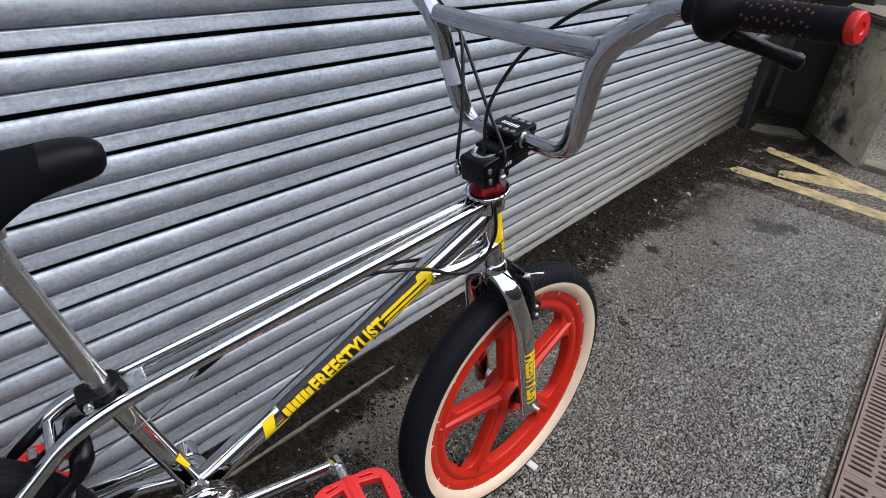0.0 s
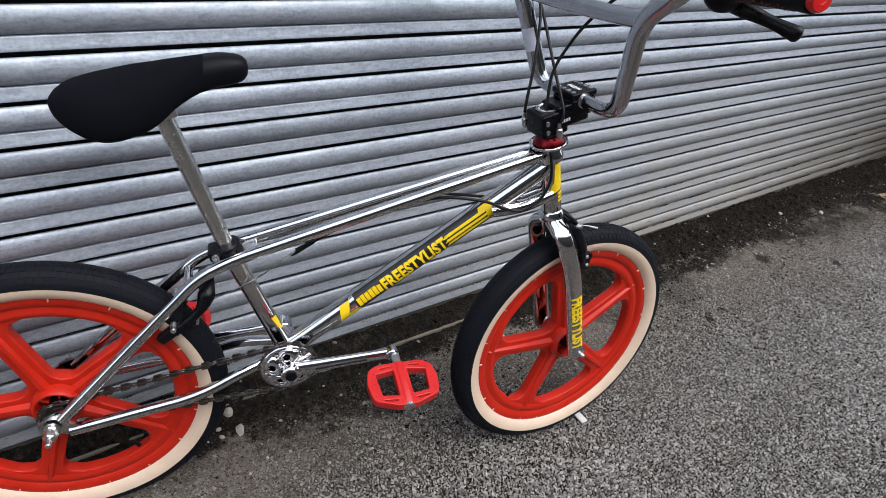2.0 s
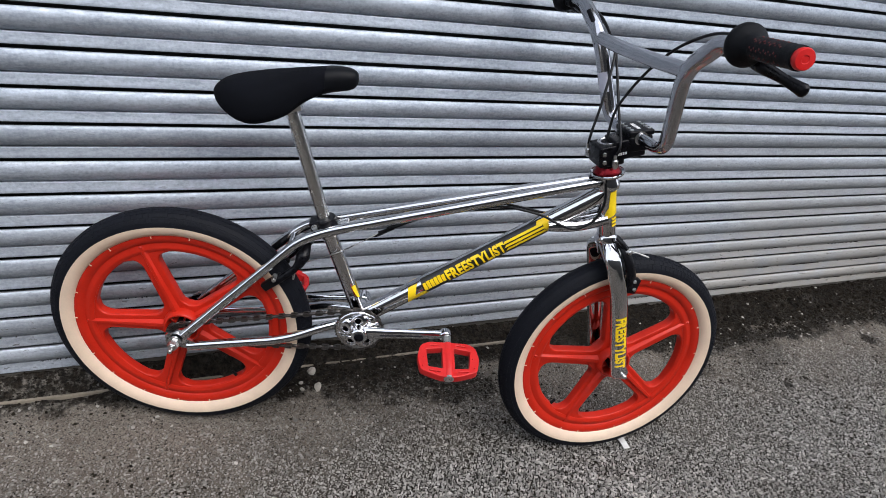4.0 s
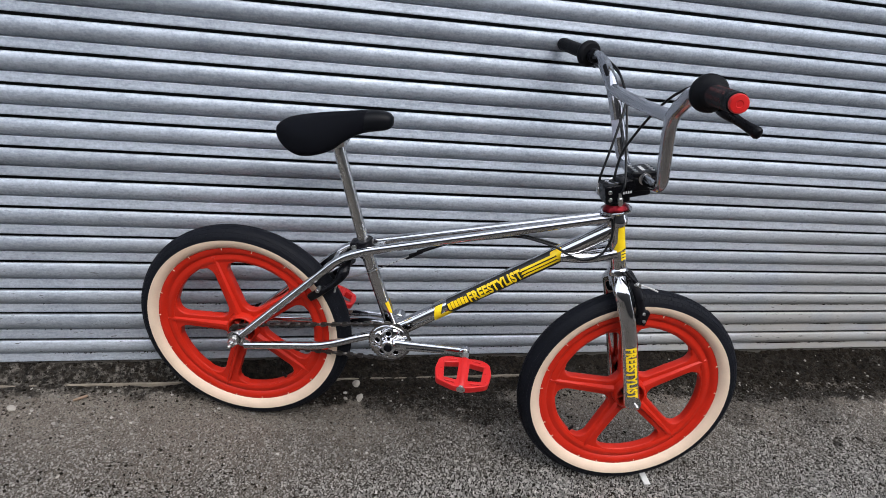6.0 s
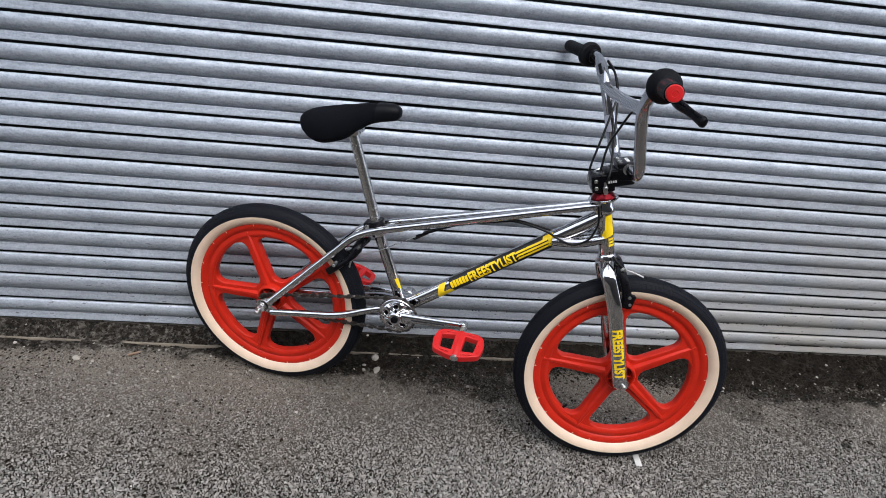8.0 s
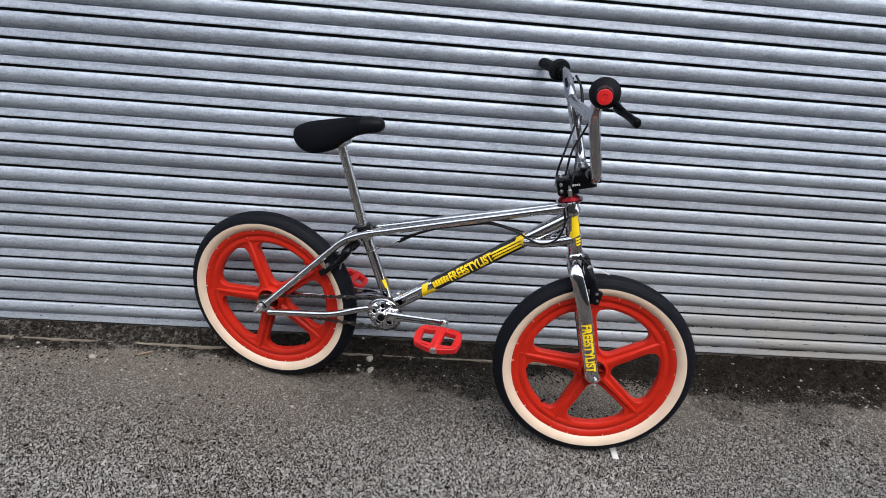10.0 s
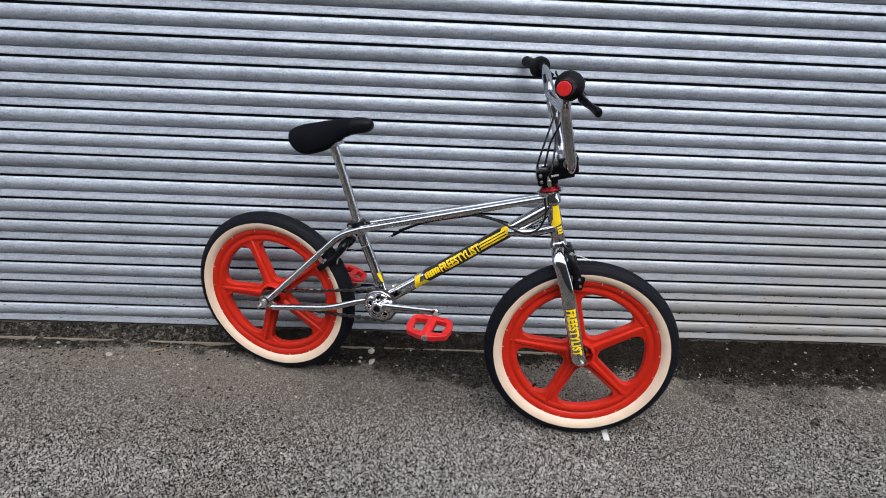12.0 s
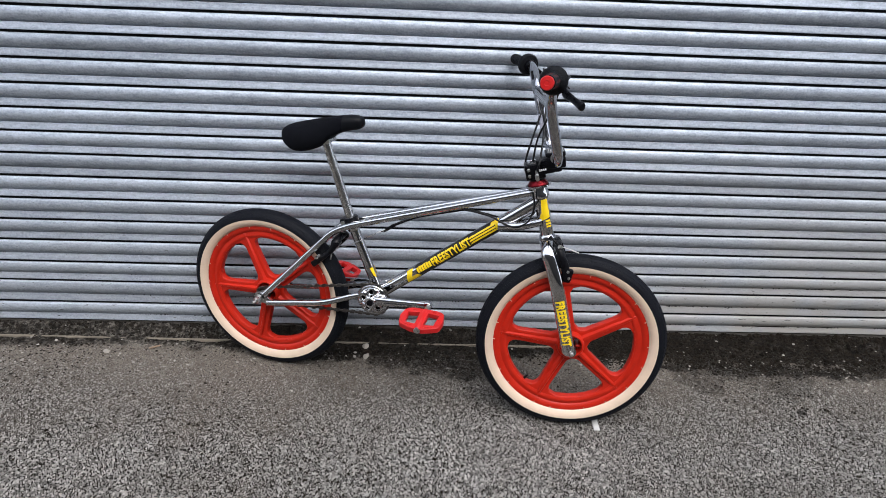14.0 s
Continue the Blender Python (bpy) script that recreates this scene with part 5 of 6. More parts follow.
bm = bmesh.new()
lathe(bm, [(-0.030, 0.0150), (-0.026, 0.0185), (-0.006, 0.0200), (0.0, 0.0190)], 32, axis=F_AXIS, centre=CROWN)
fork = bpart("fork", bm, CHROME, "chrome fork with a bent-leg crown", MF)
bm = bmesh.new()
lathe(bm, [(-0.001, 0.0180), (0.0, 0.0215), (0.0025, 0.0228), (0.0045, 0.0226), (0.0145, 0.0196), (0.016, 0.0180)], 36, axis=F_AXIS, centre=CROWN)
part("lower_cup", bm, CHROME, fork, "chrome lower headset cup", MF)
for s in (-1, 1):
    bm = bmesh.new()
    # a bladed leg, broad fore and aft, with a rounded end round the axle
    pts = filleted([(-0.094, s * 0.010, 0.296), (-0.091, s * 0.043, 0.276), (-0.0632, s * 0.057, 0.203), (-0.0085, s * 0.058, 0.002)], 0.034, 10)
    n = len(pts)
    radii = [0.0176 + 0.0010 * i / n for i in range(n)]
    for d, r in ((0.006, 0.0172), (0.011, 0.0142), (0.0145, 0.0092)):
        pts.append(pts[n - 1] + (pts[n - 1] - pts[n - 2]).normalized() * d)
        radii.append(r)
    tube(bm, pts, radii, 24, flat=0.66, up=(-0.25, 0, 1))
    leg = part("fork_leg", bm, CHROME, fork, "", MF)
    bm = bmesh.new()
    plate(bm, [(-0.012, -0.008), (-0.004, -0.0145), (0.006, -0.013), (0.0125, -0.004), (0.0125, 0.006), (0.006, 0.016), (-0.008, 0.030), (-0.020, 0.030)], 0.004, s * 0.060)
    part("dropout", bm, CHROME, fork, "", MF)
    flip = Matrix() if s < 0 else Matrix.Diagonal((1, -1, 1, 1))
    a, b = Vector((-0.0137, -0.058, 0.020)), Vector((-0.0500, -0.0573, 0.156))
    ml = MF @ flip @ on_tube(b, a)

    def wrap(z):
        return 0.66 * math.sqrt(0.0185 ** 2 - min(abs(z), 0.0176) ** 2) + 0.0007

    if s < 0:
        part("lettering", lettering("lettering", "FREESTYLIST", 0.136, 0.0250, YELLOW, wrap), YELLOW, leg, "yellow word down the fork leg", ml @ Matrix.Translation((0.004, 0, 0.0)))

# headset, rotor plates and stem
bm = bmesh.new()
lathe(bm, [(0.116, 0.019), (0.119, 0.0235), (0.128, 0.0245), (0.134, 0.0215), (0.149, 0.0200)], 40, axis=F_AXIS, centre=CROWN)
bpart("upper_cup", bm, CHROME, "chrome upper headset cup", MF)
bm = bmesh.new()
lathe(bm, [(0.1470, 0.0205), (0.1475, 0.0315), (0.1490, 0.0328), (0.1520, 0.0328), (0.1530, 0.0315), (0.1510, 0.0305), (0.1505, 0.0205)], 48, axis=F_AXIS, centre=CROWN)
bpart("rotor_plate", bm, CHROME, "chrome brake rotor plate", MF)
bm = bmesh.new()
lathe(bm, [(0.1515, 0.0205), (0.1520, 0.0270), (0.1560, 0.0262), (0.1620, 0.0215), (0.1650, 0.0195)], 44, axis=F_AXIS, centre=CROWN)
rotor = bpart("rotor_bearing", bm, RED_ALLOY, "red anodised rotor bearing", MF)
bm = bmesh.new()
lathe(bm, [(0.164, 0.0190), (0.177, 0.0190)], 32, axis=F_AXIS, centre=CROWN)
part("spacer", bm, BLACK, rotor, "black headset spacer", MF)
STEM_TILT = math.degrees(math.atan2(0.254, 0.967))
mid = up_axis(0.191)
stem_m = Matrix.Translation(mid) @ Matrix.Rotation(radians(-STEM_TILT), 4, "Y")
bm = bmesh.new()
block(bm, (0.050, 0.050, 0.040), stem_m @ pose(-0.002, 0, 0), 0.005, 3)
block(bm, (0.062, 0.048, 0.038), stem_m @ pose(0.034, -0.001, 0.008), 0.005, 3)
stem = bpart("stem", bm, BLACK, "black machined alloy stem", MF)
bm = bmesh.new()
clamp_m = Matrix.Translation((-0.095, 0, 0.523)) @ Matrix.Rotation(radians(-STEM_TILT + 4), 4, "Y")
block(bm, (0.048, 0.054, 0.030), clamp_m @ pose(0, 0, -0.011), 0.005, 3)
part("bar_clamp", bm, BLACK, stem, "black handlebar clamp", MF)
bm = bmesh.new()
block(bm, (0.050, 0.056, 0.010), clamp_m @ pose(0, 0, 0.0095), 0.003, 3)
part("clamp_plate", bm, BLACK, stem, "black top plate with bolts", MF)
bm = bmesh.new()
lathe(bm, [(0, 0.0042), (0.0016, 0.0042), (0.0020, 0.0030)], 14, axis=(0, 0, 1))
bolt = mesh_of("bolt", bm, STEEL)
for x in (-0.017, 0.017):
    for y in (-0.019, -0.0065, 0.0065, 0.019):
        part("bolt", bolt, STEEL, stem, "steel clamp bolt", MF @ clamp_m @ pose(x, y, 0.0144))
bm = bmesh.new()
for k in range(7):
    block(bm, (0.0075, 0.0026, 0.0004), clamp_m @ pose(0.0, -0.0135 + 0.0045 * k, 0.0147))
part("print", bm, WHITE_PRINT, stem, "pale illegible maker's print as bars", MF)
bm = bmesh.new()
for k in range(4):
    block(bm, (0.0034, 0.0004, 0.0052), stem_m @ pose(0.010 + 0.0048 * k, -0.0254, 0.002))
part("print", bm, WHITE_PRINT, stem, "pale illegible print as bars", MF)
for z in (0.007, -0.009):
    bm = bmesh.new()
    lathe(bm, [(-0.0268, 0.0036), (-0.0262, 0.0044), (-0.022, 0.0044)], 14, centre=(0, 0, 0))
    part("bolt", bm, STEEL, stem, "steel pinch bolt", MF @ stem_m @ pose(-0.018, 0, z))
bm = bmesh.new()
lathe(bm, [(0.0195, 0.012), (0.0195, 0.0190), (0.0225, 0.0190), (0.0230, 0.0165), (0.0218, 0.0155), (0.0218, 0.012)], 32, axis=(0, 0, 1), closed=True)
part("top_ring", bm, SATIN, stem, "bright ring round the hollow top bolt", MF @ stem_m)
for s in (-1, 1):
    bm = bmesh.new()
    lathe(bm, [(s * 0.0272, 0.0128), (s * 0.0282, 0.0128)], 24, centre=(-0.096, 0, 0.523))
    part("clamp_ring", bm, SATIN, stem, "bright ring at the clamp edge", MF)
# barrel adjusters between stem and rotor
for x, y, z in ((-0.134, -0.030, 0.463), (-0.160, 0.032, 0.463)):
    bm = bmesh.new()
    base = Vector((x, y, z))
    lathe(bm, [(0.0, 0.0035), (0.004, 0.0055), (0.016, 0.0055), (0.018, 0.0035), (0.027, 0.0028)], 14, axis=F_AXIS, centre=base)
    part("cable_adjuster", bm, STEEL, rotor, "steel cable adjuster", MF)

# handlebar: flattened risers, crossbar and swept ends; it sits a few degrees askew in the stem
MB = MF @ Matrix.Translation((-0.120, -0.012, 0)) @ Matrix.Rotation(radians(4.0), 4, "Z") @ Matrix.Translation((0.120, 0, 0))
bars = new("handlebar")
bars.matrix_basis = MB
WORLD_OF[bars] = MB
bars.parent, bars.matrix_parent_inverse = bike, WORLD_OF[bike].inverted()
tagged(bars, "chrome high-rise handlebar with a braced crossbar")
BEND, TEE, FLANGE, TIP = (-0.098, 0.090, 0.520), (-0.140, 0.131, 0.672), (-0.154, 0.266, 0.731), (-0.184, 0.374, 0.738)
for s in (-1, 1):
    def at(q):
        return Vector((q[0], s * q[1] + (0.018 if s < 0 and q is FLANGE else 0.0), q[2] - (0.008 if s > 0 and q in (FLANGE, TIP) else 0.0)))
    bm = bmesh.new()
    pts = filleted([(-0.097, s * 0.0002, 0.523), at(BEND), at(TEE), (-0.150, s * 0.206, 0.727), at(FLANGE)], 0.038, 8)
    n = len(pts)
    rs = [0.0111 + 0.0042 * min(1.0, max(0.0, min(i - 3, n - 5 - i) / 5)) for i in range(n)]
    tube(bm, pts, rs, 22, flat=0.80, up=(1, 0, 0))
    part("riser", bm, DULL_CHROME, bars)
    a, b = at(FLANGE), at(TIP)
    d, ln = (b - a).normalized(), (b - a).length
    bm = bmesh.new()
    tube(bm, [a - d * 0.004, b], 0.0111, 20)
    part("bar_end", bm, CHROME, bars)
    bm = bmesh.new()
    lathe(bm, [(-0.006, 0.013), (-0.005, 0.025), (-0.002, 0.0275), (0.003, 0.0294), (0.009, 0.0292), (0.014, 0.0260), (0.020, 0.0195), (0.025, 0.0165), (0.030, 0.0152)]
          + [(0.032 + 0.004 * k, 0.0144 + 0.0007 * (k % 2)) for k in range(int((ln - 0.042) / 0.004))] + [(ln - 0.006, 0.0152), (ln - 0.001, 0.0150), (ln, 0.013)], 44, axis=d, centre=a)
    part("grip", bm, GRIP, bars, "black rubber flanged grip with red studs")
    bm = bmesh.new()
    lathe(bm, [(ln - 0.001, 0.0125), (ln + 0.001, 0.0132), (ln + 0.006, 0.0134), (ln + 0.0085, 0.0120), (ln + 0.0088, 0.0052), (ln + 0.0076, 0.0044)], 36, axis=d, centre=a)
    part("end_plug", bm, RED_PEDAL if s < 0 else BLACK_PLASTIC, bars, "red bar-end plug" if s < 0 else "black bar-end plug")
    # red studs in rows along the grip, set between the ribs
    side = d.cross(Vector((1, 0, 0))).normalized()
    other = d.cross(side)
    bm = bmesh.new()
    for row in range(8):
        for k in range(12):
            t = radians(45 * row + 11 * (k % 2))
            if 0.040 + 0.0056 * k > ln - 0.026:
                continue
            q = a + d * (0.040 + 0.0056 * k) + 0.0134 * (math.cos(t) * side + math.sin(t) * other)
            bmesh.ops.create_icosphere(bm, subdivisions=1, radius=0.0023, matrix=Matrix.Translation(q))
    if s < 0:
        part("studs", bm, GRIP_RED, bars, "red rubber studs")
    else:
        bm.free()
    # brake lever
    bm = bmesh.new()
    lathe(bm, [(-0.009, 0.0140), (-0.007, 0.0158), (0.007, 0.0158), (0.009, 0.0140)], 24, axis=d, centre=a - d * 0.017)
    block(bm, (0.026, 0.018, 0.015), pose(*(a - d * 0.015 + Vector((0.018, 0, -0.013))), 0, 30, 0), 0.004)
    part("lever_perch", bm, BLACK, bars, "black brake lever perch")
    bm = bmesh.new()
    start = a - d * 0.012 + Vector((0.024, 0, -0.018))
    if s < 0:
        pts = spline([start, (-0.130, -0.268, 0.708), (-0.120, -0.294, 0.701), (-0.107, -0.325, 0.692)], 7)
    else:
        pts = spline([start, (-0.128, 0.285, 0.706), (-0.122, 0.302, 0.702), (-0.118, 0.316, 0.698)], 7)
    n = len(pts)
    tip = (pts[-1] - pts[-2]).normalized()
    pts += [pts[-1] + tip * 0.004, pts[-1] + tip * 0.006]
    tube(bm, pts, [0.0066 + 0.0010 * math.sin(i * 0.3) + 0.0010 * max(0.0, i / n - 0.7) / 0.3 for i in range(n)] + [0.0060, 0.0028], 16, flat=1.3)
    part("brake_lever", bm, BLACK, bars, "black two-finger brake lever")
bm = bmesh.new()
tube(bm, filleted([(-0.140, 0.128, 0.670), (-0.143, 0.060, 0.668), (-0.143, -0.060, 0.668), (-0.140, -0.128, 0.670)], 0.05), 0.0125, 20, flat=0.75, up=(1, 0, 0))
part("crossbar", bm, DULL_CHROME, bars)
# solid black inlay stands for the shade inside a slot; nothing is cut
bm = bmesh.new()
tube(bm, spline([(-0.1455, 0.148, 0.691), (-0.1485, 0.1545, 0.697), (-0.1500, 0.168, 0.707), (-0.1510, 0.1745, 0.713)], 4), [0.002] + [0.0066] * 11 + [0.002], 14)
part("slot", bm, BLACK, bars, "black inlay for the shade of a slot in the riser")
bm = bmesh.new()
tube(bm, [Vector(BEND).lerp(Vector(TEE), 0.37), Vector(BEND).lerp(Vector(TEE), 0.60)], 0.0157, 20, flat=0.82, up=(1, 0, 0))
bm.normal_update()
bmesh.ops.delete(bm, geom=[f for f in bm.faces if f.normal.x > -0.40], context="FACES")
part("sticker", bm, LABEL_FILM, bars, "pale frosted sticker round the riser")

# cables
CABLES = [
    ([(-0.128, -0.240, 0.722), (-0.102, -0.190, 0.734), (-0.096, -0.130, 0.724), (-0.106, -0.075, 0.694), (-0.115, -0.027, 0.649), (-0.128, -0.002, 0.604), (-0.143, 0.006, 0.560), (-0.150, -0.002, 0.505)], "black brake cable into the steerer"),
    ([(-0.132, 0.232, 0.716), (-0.126, 0.170, 0.700), (-0.124, 0.110, 0.665), (-0.130, 0.080, 0.640), (-0.150, 0.048, 0.570), (-0.165, 0.033, 0.510), (-0.166, 0.032, 0.486)], "black brake cable to the rotor"),
    ([(-0.132, 0.236, 0.714), (-0.122, 0.165, 0.692), (-0.120, 0.105, 0.655), (-0.124, 0.078, 0.634), (-0.128, 0.020, 0.560), (-0.134, -0.026, 0.510), (-0.139, -0.030, 0.486)], "black brake cable to the rotor"),
]
for pts, label in CABLES:
    bm = bmesh.new()
    tube(bm, spline(pts, 8), 0.0026, 10)
    bpart("brake_cable", bm, CABLE, label, MF)
for pts in ([(0.796, -0.032, 0.430), (0.803, -0.034, 0.400), (0.802, -0.036, 0.378), (0.790, -0.036, 0.348), (0.760, -0.036, 0.330), (0.727, -0.034, 0.335), (0.695, -0.030, 0.347), (0.650, -0.022, 0.352), (0.614, -0.012, 0.349), (0.578, -0.006, 0.338), (0.480, 0.0, 0.306), (0.412, 0.0, 0.272), (0.384, 0.0, 0.258)],
            [(0.790, 0.030, 0.428), (0.806, 0.028, 0.392), (0.796, 0.024, 0.352), (0.760, 0.022, 0.330), (0.712, 0.021, 0.330), (0.666, 0.016, 0.338), (0.608, 0.010, 0.345), (0.56, 0.004, 0.330), (0.470, 0.004, 0.302), (0.400, 0.004, 0.268)]):
    bm = bmesh.new()
    tube(bm, spline(pts, 8), 0.0026, 10)
    bpart("brake_cable", bm, CABLE, "black rear brake cable under the top tubes", MR)
bm = bmesh.new()
for k, (y, z) in enumerate(((0.0, 0.0), (0.003, -0.004), (-0.003, 0.002))):
    tube(bm, [(0.372 + 0.006 * k, y, 0.247 + z + 0.002 * k), (0.388, y * 0.6, 0.256 + z * 0.7), (0.404, 0.0, 0.267), (0.414, 0.0, 0.272)], [0.0012, 0.0030, 0.0042, 0.0030], 8)
bpart("cable_joiner", bm, BLACK, "frayed black end of the cable housing", MR)
bm = bmesh.new()
tube(bm, spline([(0.384, 0.0, 0.256), (0.3405, -0.018, 0.2345), (0.298, -0.0185, 0.2080), (0.2314, -0.018, 0.177)]), 0.0010, 6)
bpart("brake_wire", bm, STEEL, "bare steel brake wire", MR)

# front brake caliper on the fork crown
front_brake = bpart("front_brake", block(bmesh.new(), (0.016, 0.026, 0.022), pose(-0.068, 0, 0.296), 0.004), BLACK, "black alloy front brake caliper", MF)
for s in (-1, 1):
    # a flat forged arm that bows out over the tyre and down to the pad
    bm = bmesh.new()
    pts = filleted([(-0.066, s * -0.006, 0.300), (-0.066, s * 0.034, 0.296), (-0.055, s * 0.046, 0.272), (-0.042, s * 0.048, 0.242), (-0.036, s * 0.046, 0.206)], 0.012, 4)
    tube(bm, pts, [0.0100 + 0.0018 * (i / len(pts)) for i in range(len(pts))], 10, flat=0.72)
    arm = part("brake_arm", bm, BLACK, front_brake, "", MF)
    bm = bmesh.new()
    block(bm, (0.021, 0.015, 0.034), pose(-0.033, s * 0.047, 0.220, 0, 10, 0), 0.003)
    part("pad_holder", bm, BLACK, arm, "", MF)
    bm = bmesh.new()
    block(bm, (0.044, 0.014, 0.016), pose(-0.046, s * 0.031, 0.206, 0, 16, 0), 0.003)
    part("brake_pad", bm, BLACK_PLASTIC, front_brake, "", MF)
    for x, z, r in ((-0.031, 0.214, 0.0040), (-0.035, 0.232, 0.0040)):
        bm = bmesh.new()
        lathe(bm, [(s * 0.030, r), (s * 0.0555, r), (s * 0.058, r * 0.7)], 12, centre=(x, 0, z))
        part("bolt", bm, STEEL, arm, "steel pad bolt", MF)
bm = bmesh.new()
tube(bm, [(-0.088, -0.028, 0.318), (-0.076, -0.036, 0.308), (-0.064, -0.040, 0.297)], [0.0030, 0.0042, 0.0036], 10)
part("cable_adjuster", bm, BLACK, front_brake, "black cable adjuster", MF)
bm = bmesh.new()
lathe(bm, [(-0.009, 0.0042), (-0.009, 0.0056), (0.008, 0.0056), (0.010, 0.0040)], 12, axis=(0.3, -0.9, 0.2), centre=(-0.062, -0.040, 0.294))
part("anchor_bolt", bm, STEEL, front_brake, "steel cable anchor bolt", MF)
bm = bmesh.new()
tube(bm, [(-0.066, -0.044, 0.299), (-0.040, -0.043, 0.292), (-0.026, -0.042, 0.287), (-0.011, -0.040, 0.281)], [0.0010, 0.0011, 0.0018, 0.0018], 8)
part("brake_wire", bm, PAPER, front_brake, "pale cut end of a brake wire", MF)

# ---- loose things on the ground ----
def pebble(name, x, y, size, mat, label, seed):
    bm = bmesh.new()
    bmesh.ops.create_icosphere(bm, subdivisions=2, radius=1.0)
    for v in bm.verts:
        k = 1 + 0.35 * noise.noise(v.co * 1.3 + Vector((seed, 0, 0)))
        v.co = Vector((v.co.x * size[0] * k, v.co.y * size[1] * k, v.co.z * size[2] * k))
    m = pose(x, y, ground_z(x, y) + size[2] * 0.75, 0, 0, 37 * seed)
    return tagged(part(name, bm, mat, m=m), label, name, "stones lying by the shutter")


pebble("stone", -0.700, -0.085, (0.012, 0.010, 0.010), STONE, "pale rounded stone lying by the shutter", 1)
pebble("stone", -0.694, -0.140, (0.016, 0.009, 0.005), STONE, "flat pale stone chip on the asphalt", 2)
pebble("stone", -0.733, -0.140, (0.007, 0.005, 0.004), STONE, "small pale stone chip on the asphalt", 3)
pebble("stone", -1.551, -0.142, (0.011, 0.009, 0.006), STONE, "pale stone chip on the asphalt", 4)
pebble("stone", 1.607, -0.100, (0.016, 0.011, 0.008), STONE, "pale stone half sunk in the soil", 5)
pebble("stone", 1.816, -0.174, (0.012, 0.009, 0.007), STONE, "pale stone chip on the soil", 6)
bm = bmesh.new()
block(bm, (0.034, 0.006, 0.004), pose(0, 0, 0.004), 0.001)
tagged(part("twig", bm, TWIG, m=pose(-1.405, -0.112, ground_z(-1.4, -0.11) + 0.002, 0, 0, 32)), "short splinter of brown wood", "twig")
bm = bmesh.new()
block(bm, (0.017, 0.046, 0.0035), pose(0, 0, 0.004), 0.0008)
tagged(part("card", bm, PAPER, m=pose(0.004, -0.478, ground_z(0, -0.48) + 0.002, 3, 0, -2)), "scrap of pale card wedged under the front tyre", "card")


def scatter(name, count, area, size, mat, label, seed, dense, sink=0.12, thin=(0.3, 0.6)):
    """Strews small stones over an area, as thickly as dense(x, y) says."""
    rnd = random.Random(seed)
    spots = []
    while len(spots) < count:
        x, y = rnd.uniform(area[0], area[1]), rnd.uniform(area[2], area[3])
        if rnd.random() <= dense(x, y):
            spots.append((x, y, ground_top(x, y)))
    stones(name, spots, size, mat, label, seed, sink, thin, (0.3, 1.0))


def stones(name, spots, size, mat, label, seed, sink, thin, spread):
    """Many small angular stones in one mesh: a six-cornered top on a wider, turned foot."""
    rng = np.random.default_rng(seed)
    spots, count = np.array(spots), len(spots)
    s = size * rng.uniform(*spread, count) * np.where(rng.random(count) < 0.02, 1.4, 1.0)
    ang = np.arange(6) * math.pi / 3
    foot = np.stack([np.cos(ang), np.sin(ang), np.full(6, -0.6)], 1)
    belt = np.stack([np.cos(ang + 0.3), np.sin(ang + 0.3), np.full(6, 0.25)], 1)
    top = np.stack([0.6 * np.cos(ang + 0.5), 0.6 * np.sin(ang + 0.5), np.full(6, 1.0)], 1)
    shape = np.concatenate([foot, belt, top])[None] * rng.uniform(0.72, 1.25, (count, 18, 1))
    shape *= np.stack([np.ones(count), rng.uniform(0.5, 0.95, count), rng.uniform(*thin, count)], 1)[:, None] * s[:, None, None]
    turn, lean = rng.uniform(0, 2 * math.pi, count), rng.uniform(-0.35, 0.35, count)
    x, y, z = shape[..., 0], shape[..., 1], shape[..., 2]
    y, z = y * np.cos(lean)[:, None] - z * np.sin(lean)[:, None], y * np.sin(lean)[:, None] + z * np.cos(lean)[:, None]
    x, y = x * np.cos(turn)[:, None] - y * np.sin(turn)[:, None], x * np.sin(turn)[:, None] + y * np.cos(turn)[:, None]
    verts = np.stack([x, y, z + (sink * s)[:, None]], 2) + spots[:, None]
    quads = [(6 * r + k, 6 * r + (k + 1) % 6, 6 * r + 6 + (k + 1) % 6, 6 * r + 6 + k) for r in range(2) for k in range(6)]
    face = np.array(quads + [(12, 13, 14, 15), (12, 15, 16, 17)])
    faces = (face[None] + 18 * np.arange(count)[:, None, None]).reshape(-1, 4)
    me = bpy.data.meshes.new(name)
    me.from_pydata(verts.reshape(-1, 3).tolist(), [], faces.tolist())
    me.materials.append(mat)
    tagged(new(name, me), label, "grit", kind="stuff")


scatter("loose_grit", 1400, (-2.0, 2.6, -1.0, 0.0), 0.0056, CHIP, "loose pale grit strewn on the asphalt", 5,
        lambda x, y: (1.0 - 0.85 * soil_cover(x, y)) * (0.35 + 0.5 * noise.noise((x * 1.5, y * 1.5, 2))))
scatter("loose_grit", 330, (-3.0, 3.0, -0.30, 0.0), 0.0050, CHIP, "loose grit gathered along the shutter", 6, lambda x, y: (0.12 if x < -0.05 and y > -0.07 else 1.0) * (0.3 + 0.7 * max(0.0, noise.noise((x * 3, y * 5, 4)))))
scatter("loose_grit", 140, (0.33, 1.6, -0.29, -0.12), 0.0052, CHIP, "pale grit washed out at the edge of the soil", 15, lambda x, y: max(0.0, 0.15 + noise.noise((x * 7, y * 14, 1))), 0.05, (0.2, 0.45))
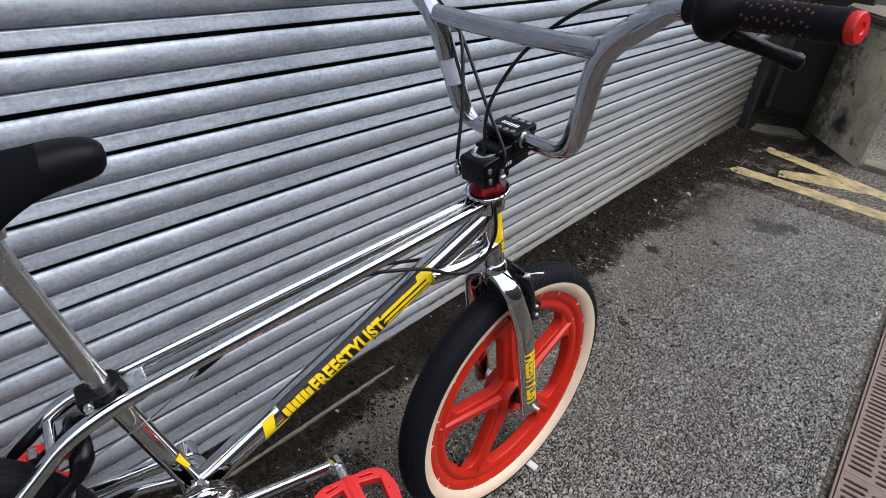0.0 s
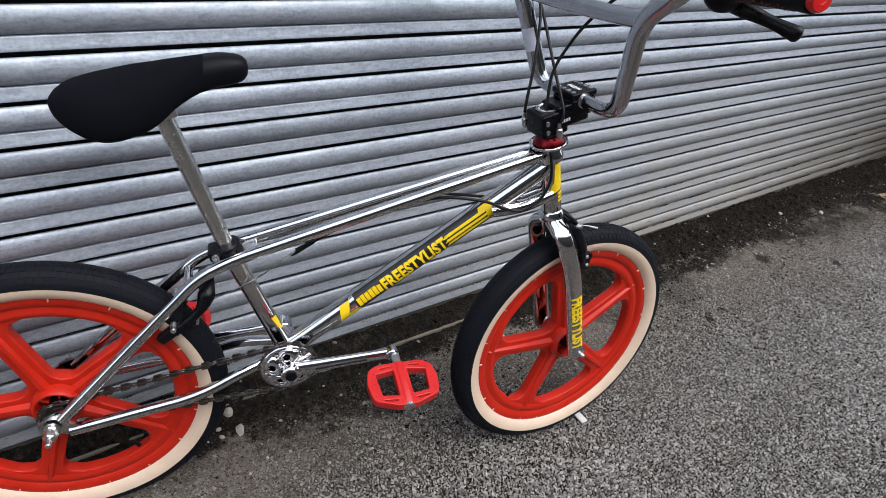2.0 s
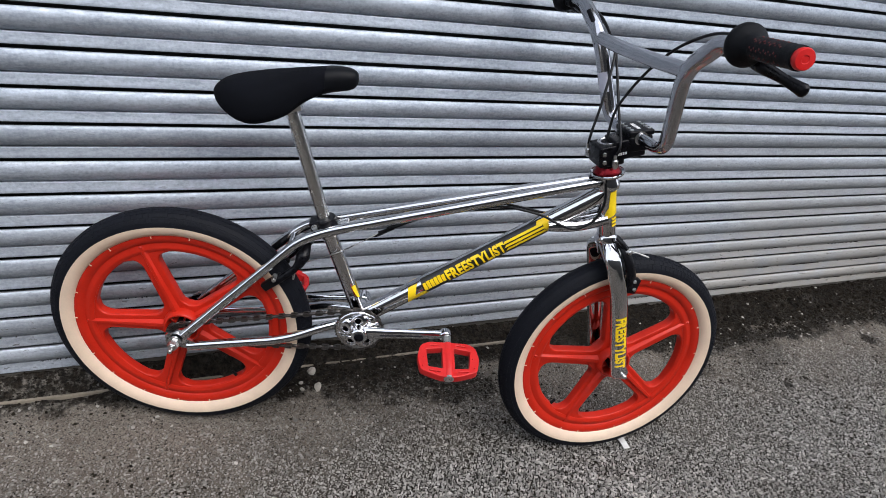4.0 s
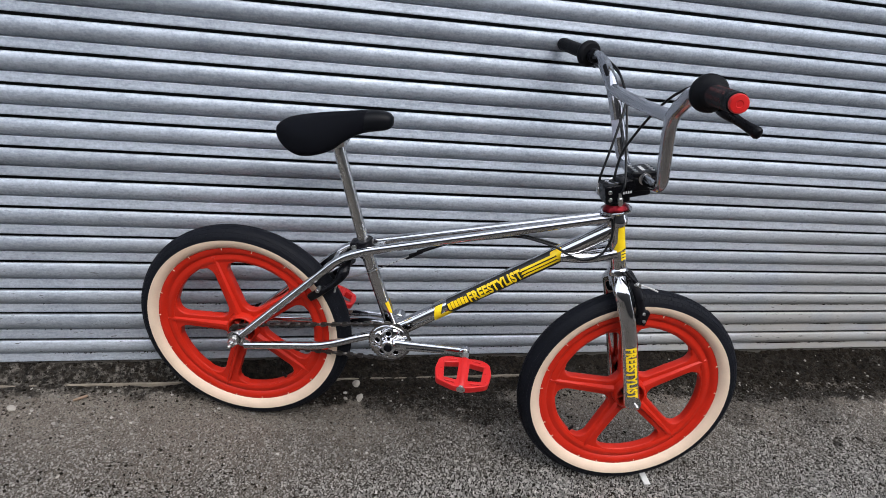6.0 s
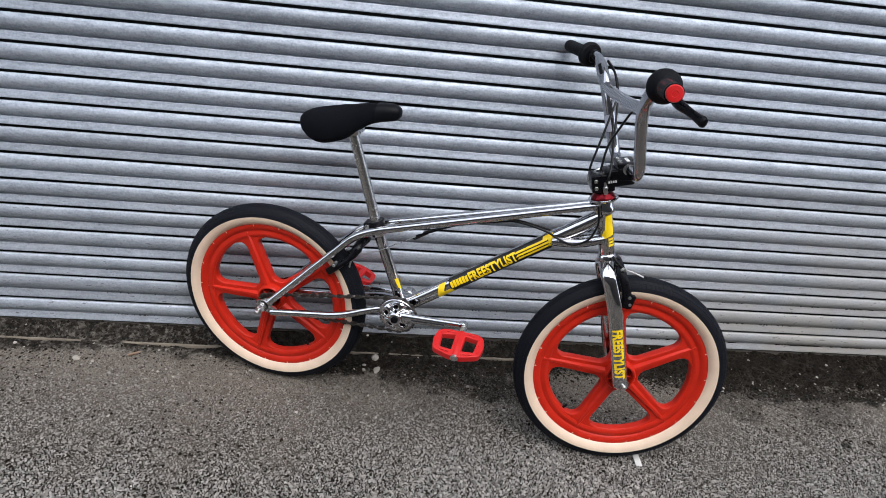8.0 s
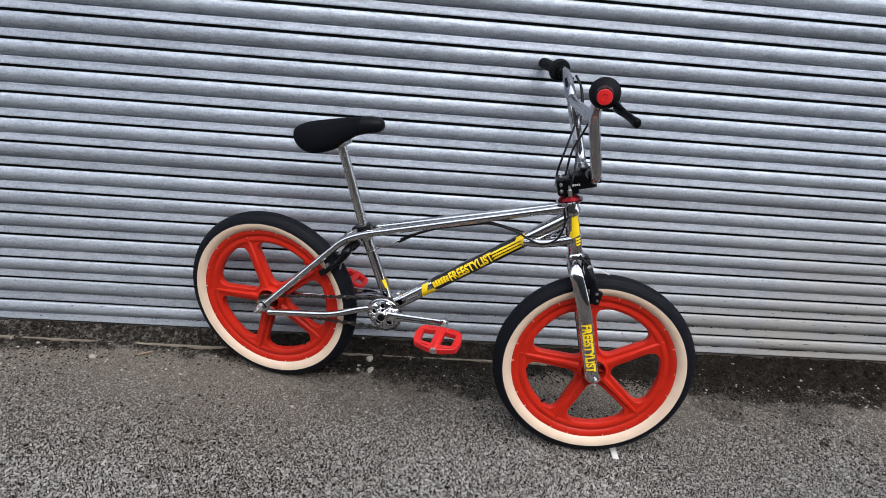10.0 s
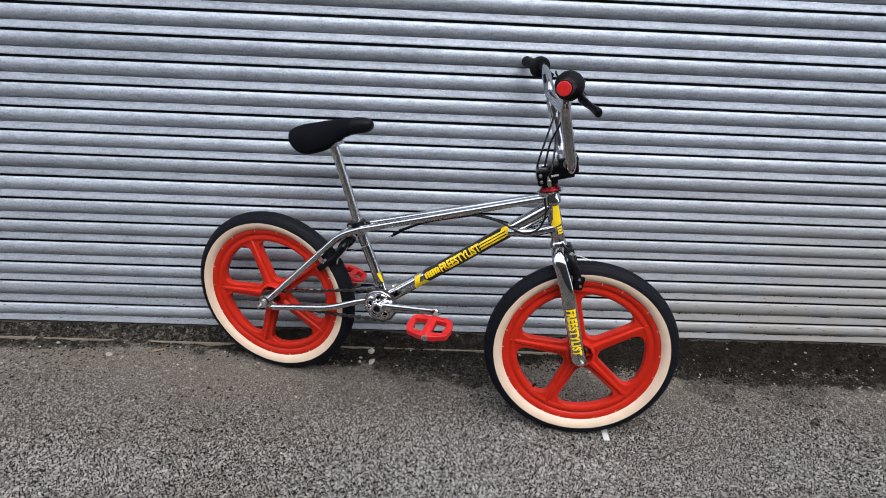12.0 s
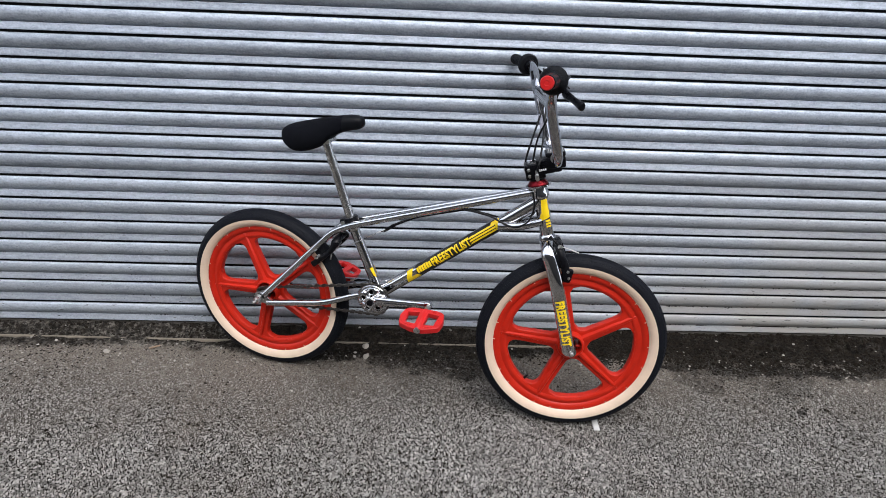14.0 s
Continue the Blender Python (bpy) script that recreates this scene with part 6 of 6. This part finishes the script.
scatter("soil_crumbs", 700, (-0.2, 3.0, -0.24, 0.0), 0.0105, SOIL, "clods of damp soil along the shutter", 8,
        lambda x, y: (1.0 if x > 0.15 else 0.1) * max(0.0, min(1.0, (y + 0.17) / 0.10)) * (0.4 + 0.9 * noise.noise((x * 5, y * 8, 2))), 0.1, (0.35, 0.7))
scatter("soil_crumbs", 15000, (-3.0, 3.0, -0.30, 0.0), 0.0050, SOIL, "crumbs of damp soil along the shutter", 7,
        lambda x, y: (1.0 if x > 0.1 else 0.35 if x > -0.9 else 0.12) * max(0.004, min(1.0, (y + (0.21 if x > 0.1 else 0.16)) / 0.10)) * (0.55 + 0.6 * noise.noise((x * 5, y * 8, 6))), 0.0, (0.3, 0.6))
# dark flakes of dirt lying in the hollows of the silt and on the stones
rnd, spots = random.Random(21), []
while len(spots) < 6500:
    x, y = rnd.uniform(-2.0, 2.3), rnd.uniform(-1.0, -0.10)
    if rnd.random() < 0.30 + 0.9 * noise.noise((x * 2.2, y * 2.2, 9)) + 0.35 * noise.noise((x * 30, y * 30, 4)):
        spots.append((x, y, ground_top(x, y) + max(0.0, 0.0045 * open_stone(x, y) - 0.0016) * stone_bed(x, y)))
stones("dark_grit", spots, 0.0052, SOIL, "dark flakes of dirt on the silted asphalt", 21, 0.0, (0.14, 0.30), (0.3, 1.0))
# the stones of the asphalt, close packed; silt lies over them towards the shutter
rnd = random.Random(9)
rng = np.random.default_rng(9)
PITCH = 0.0063
spots, rise, film = [], [], []
for i in range(int(4.3 / PITCH)):
    for j in range(int(0.96 / (PITCH * 0.87))):
        x = -2.05 + PITCH * (i + 0.5 * (j % 2) + rnd.uniform(-0.30, 0.30))
        y = -1.02 + PITCH * 0.87 * (j + rnd.uniform(-0.30, 0.30))
        lift = -0.0020 + 0.0052 * open_stone(x, y) + rnd.gauss(0, 0.0008)
        if stone_bed(x, y) > 0.5 and lift > -0.0012:
            spots.append((x, y, ground_top(x, y)))
            rise.append(lift)
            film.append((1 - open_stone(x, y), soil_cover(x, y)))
spots, rise, count = np.array(spots), np.array(rise), len(spots)
ang = np.arange(5) * math.pi * 0.4
# a flat-topped, tilted five-cornered stone: foot, then top
shape = np.stack([np.tile(np.cos(ang), (count, 2)), np.tile(np.sin(ang), (count, 2))], 2) * rng.uniform(0.76, 1.26, (count, 10, 1))
shape[:, 5:] *= rng.uniform(0.66, 0.90, (count, 1, 1))
shape *= (0.5 * PITCH * rng.uniform(0.70, 1.24, (count, 1)) * np.stack([rng.uniform(1.15, 1.75, count), rng.uniform(0.62, 0.98, count)], 1))[:, None]
turn = rng.uniform(0, 2 * math.pi, count)
c, d = np.cos(turn)[:, None], np.sin(turn)[:, None]
x, y = shape[..., 0] * c - shape[..., 1] * d, shape[..., 0] * d + shape[..., 1] * c
z = np.where(np.arange(10) < 5, -0.006, 0.0) + rise[:, None] + (x * rng.normal(0, 0.42, (count, 1)) + y * rng.normal(0, 0.42, (count, 1))) * (np.arange(10) >= 5)
z += rng.uniform(-0.0003, 0.0003, (count, 10))
verts = (np.stack([x, y, z], 2) + spots[:, None]).reshape(-1, 3)
sides = np.array([(k, (k + 1) % 5, 5 + (k + 1) % 5, 5 + k) for k in range(5)])
step = 10 * np.arange(count)[:, None, None]
faces = (sides[None] + step).reshape(-1, 4).tolist() + (np.arange(5, 10)[None, None] + step).reshape(-1, 5).tolist()
me = bpy.data.meshes.new("asphalt_chippings")
me.from_pydata(verts.tolist(), [], faces)
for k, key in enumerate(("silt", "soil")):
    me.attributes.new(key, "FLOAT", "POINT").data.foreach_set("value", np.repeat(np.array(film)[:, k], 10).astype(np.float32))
me.materials.append(CHIPPING)
tagged(new("asphalt_chippings", me), "grey stone chippings of the worn asphalt", "asphalt stones", kind="stuff")
# dirt that has lodged on the ledges of the lowest slats
spots = []
while len(spots) < 1800:
    k, x = rnd.choice((1, 1, 1, 1, 2, 2, 2, 3)), rnd.uniform(-1.6, 2.9)
    if rnd.random() < (0.2 + 0.8 * max(0.0, min(1.0, x + 0.3))) * (0.15 + 1.6 * noise.noise((x * 6, k, 3)) + 0.8 * noise.noise((x * 25, k, 5))):
        z0, z1 = GAPS[k - 1], GAPS[k]
        spots.append((x, -0.0036 + rnd.uniform(-0.0015, 0.0015), z0 + 0.353 * (z1 - z0)))
stones("ledge_dirt", spots, 0.0023, SOIL, "specks of dirt lodged on the slat ledges", 12, 0.2, (0.5, 0.9), (0.4, 1.0))
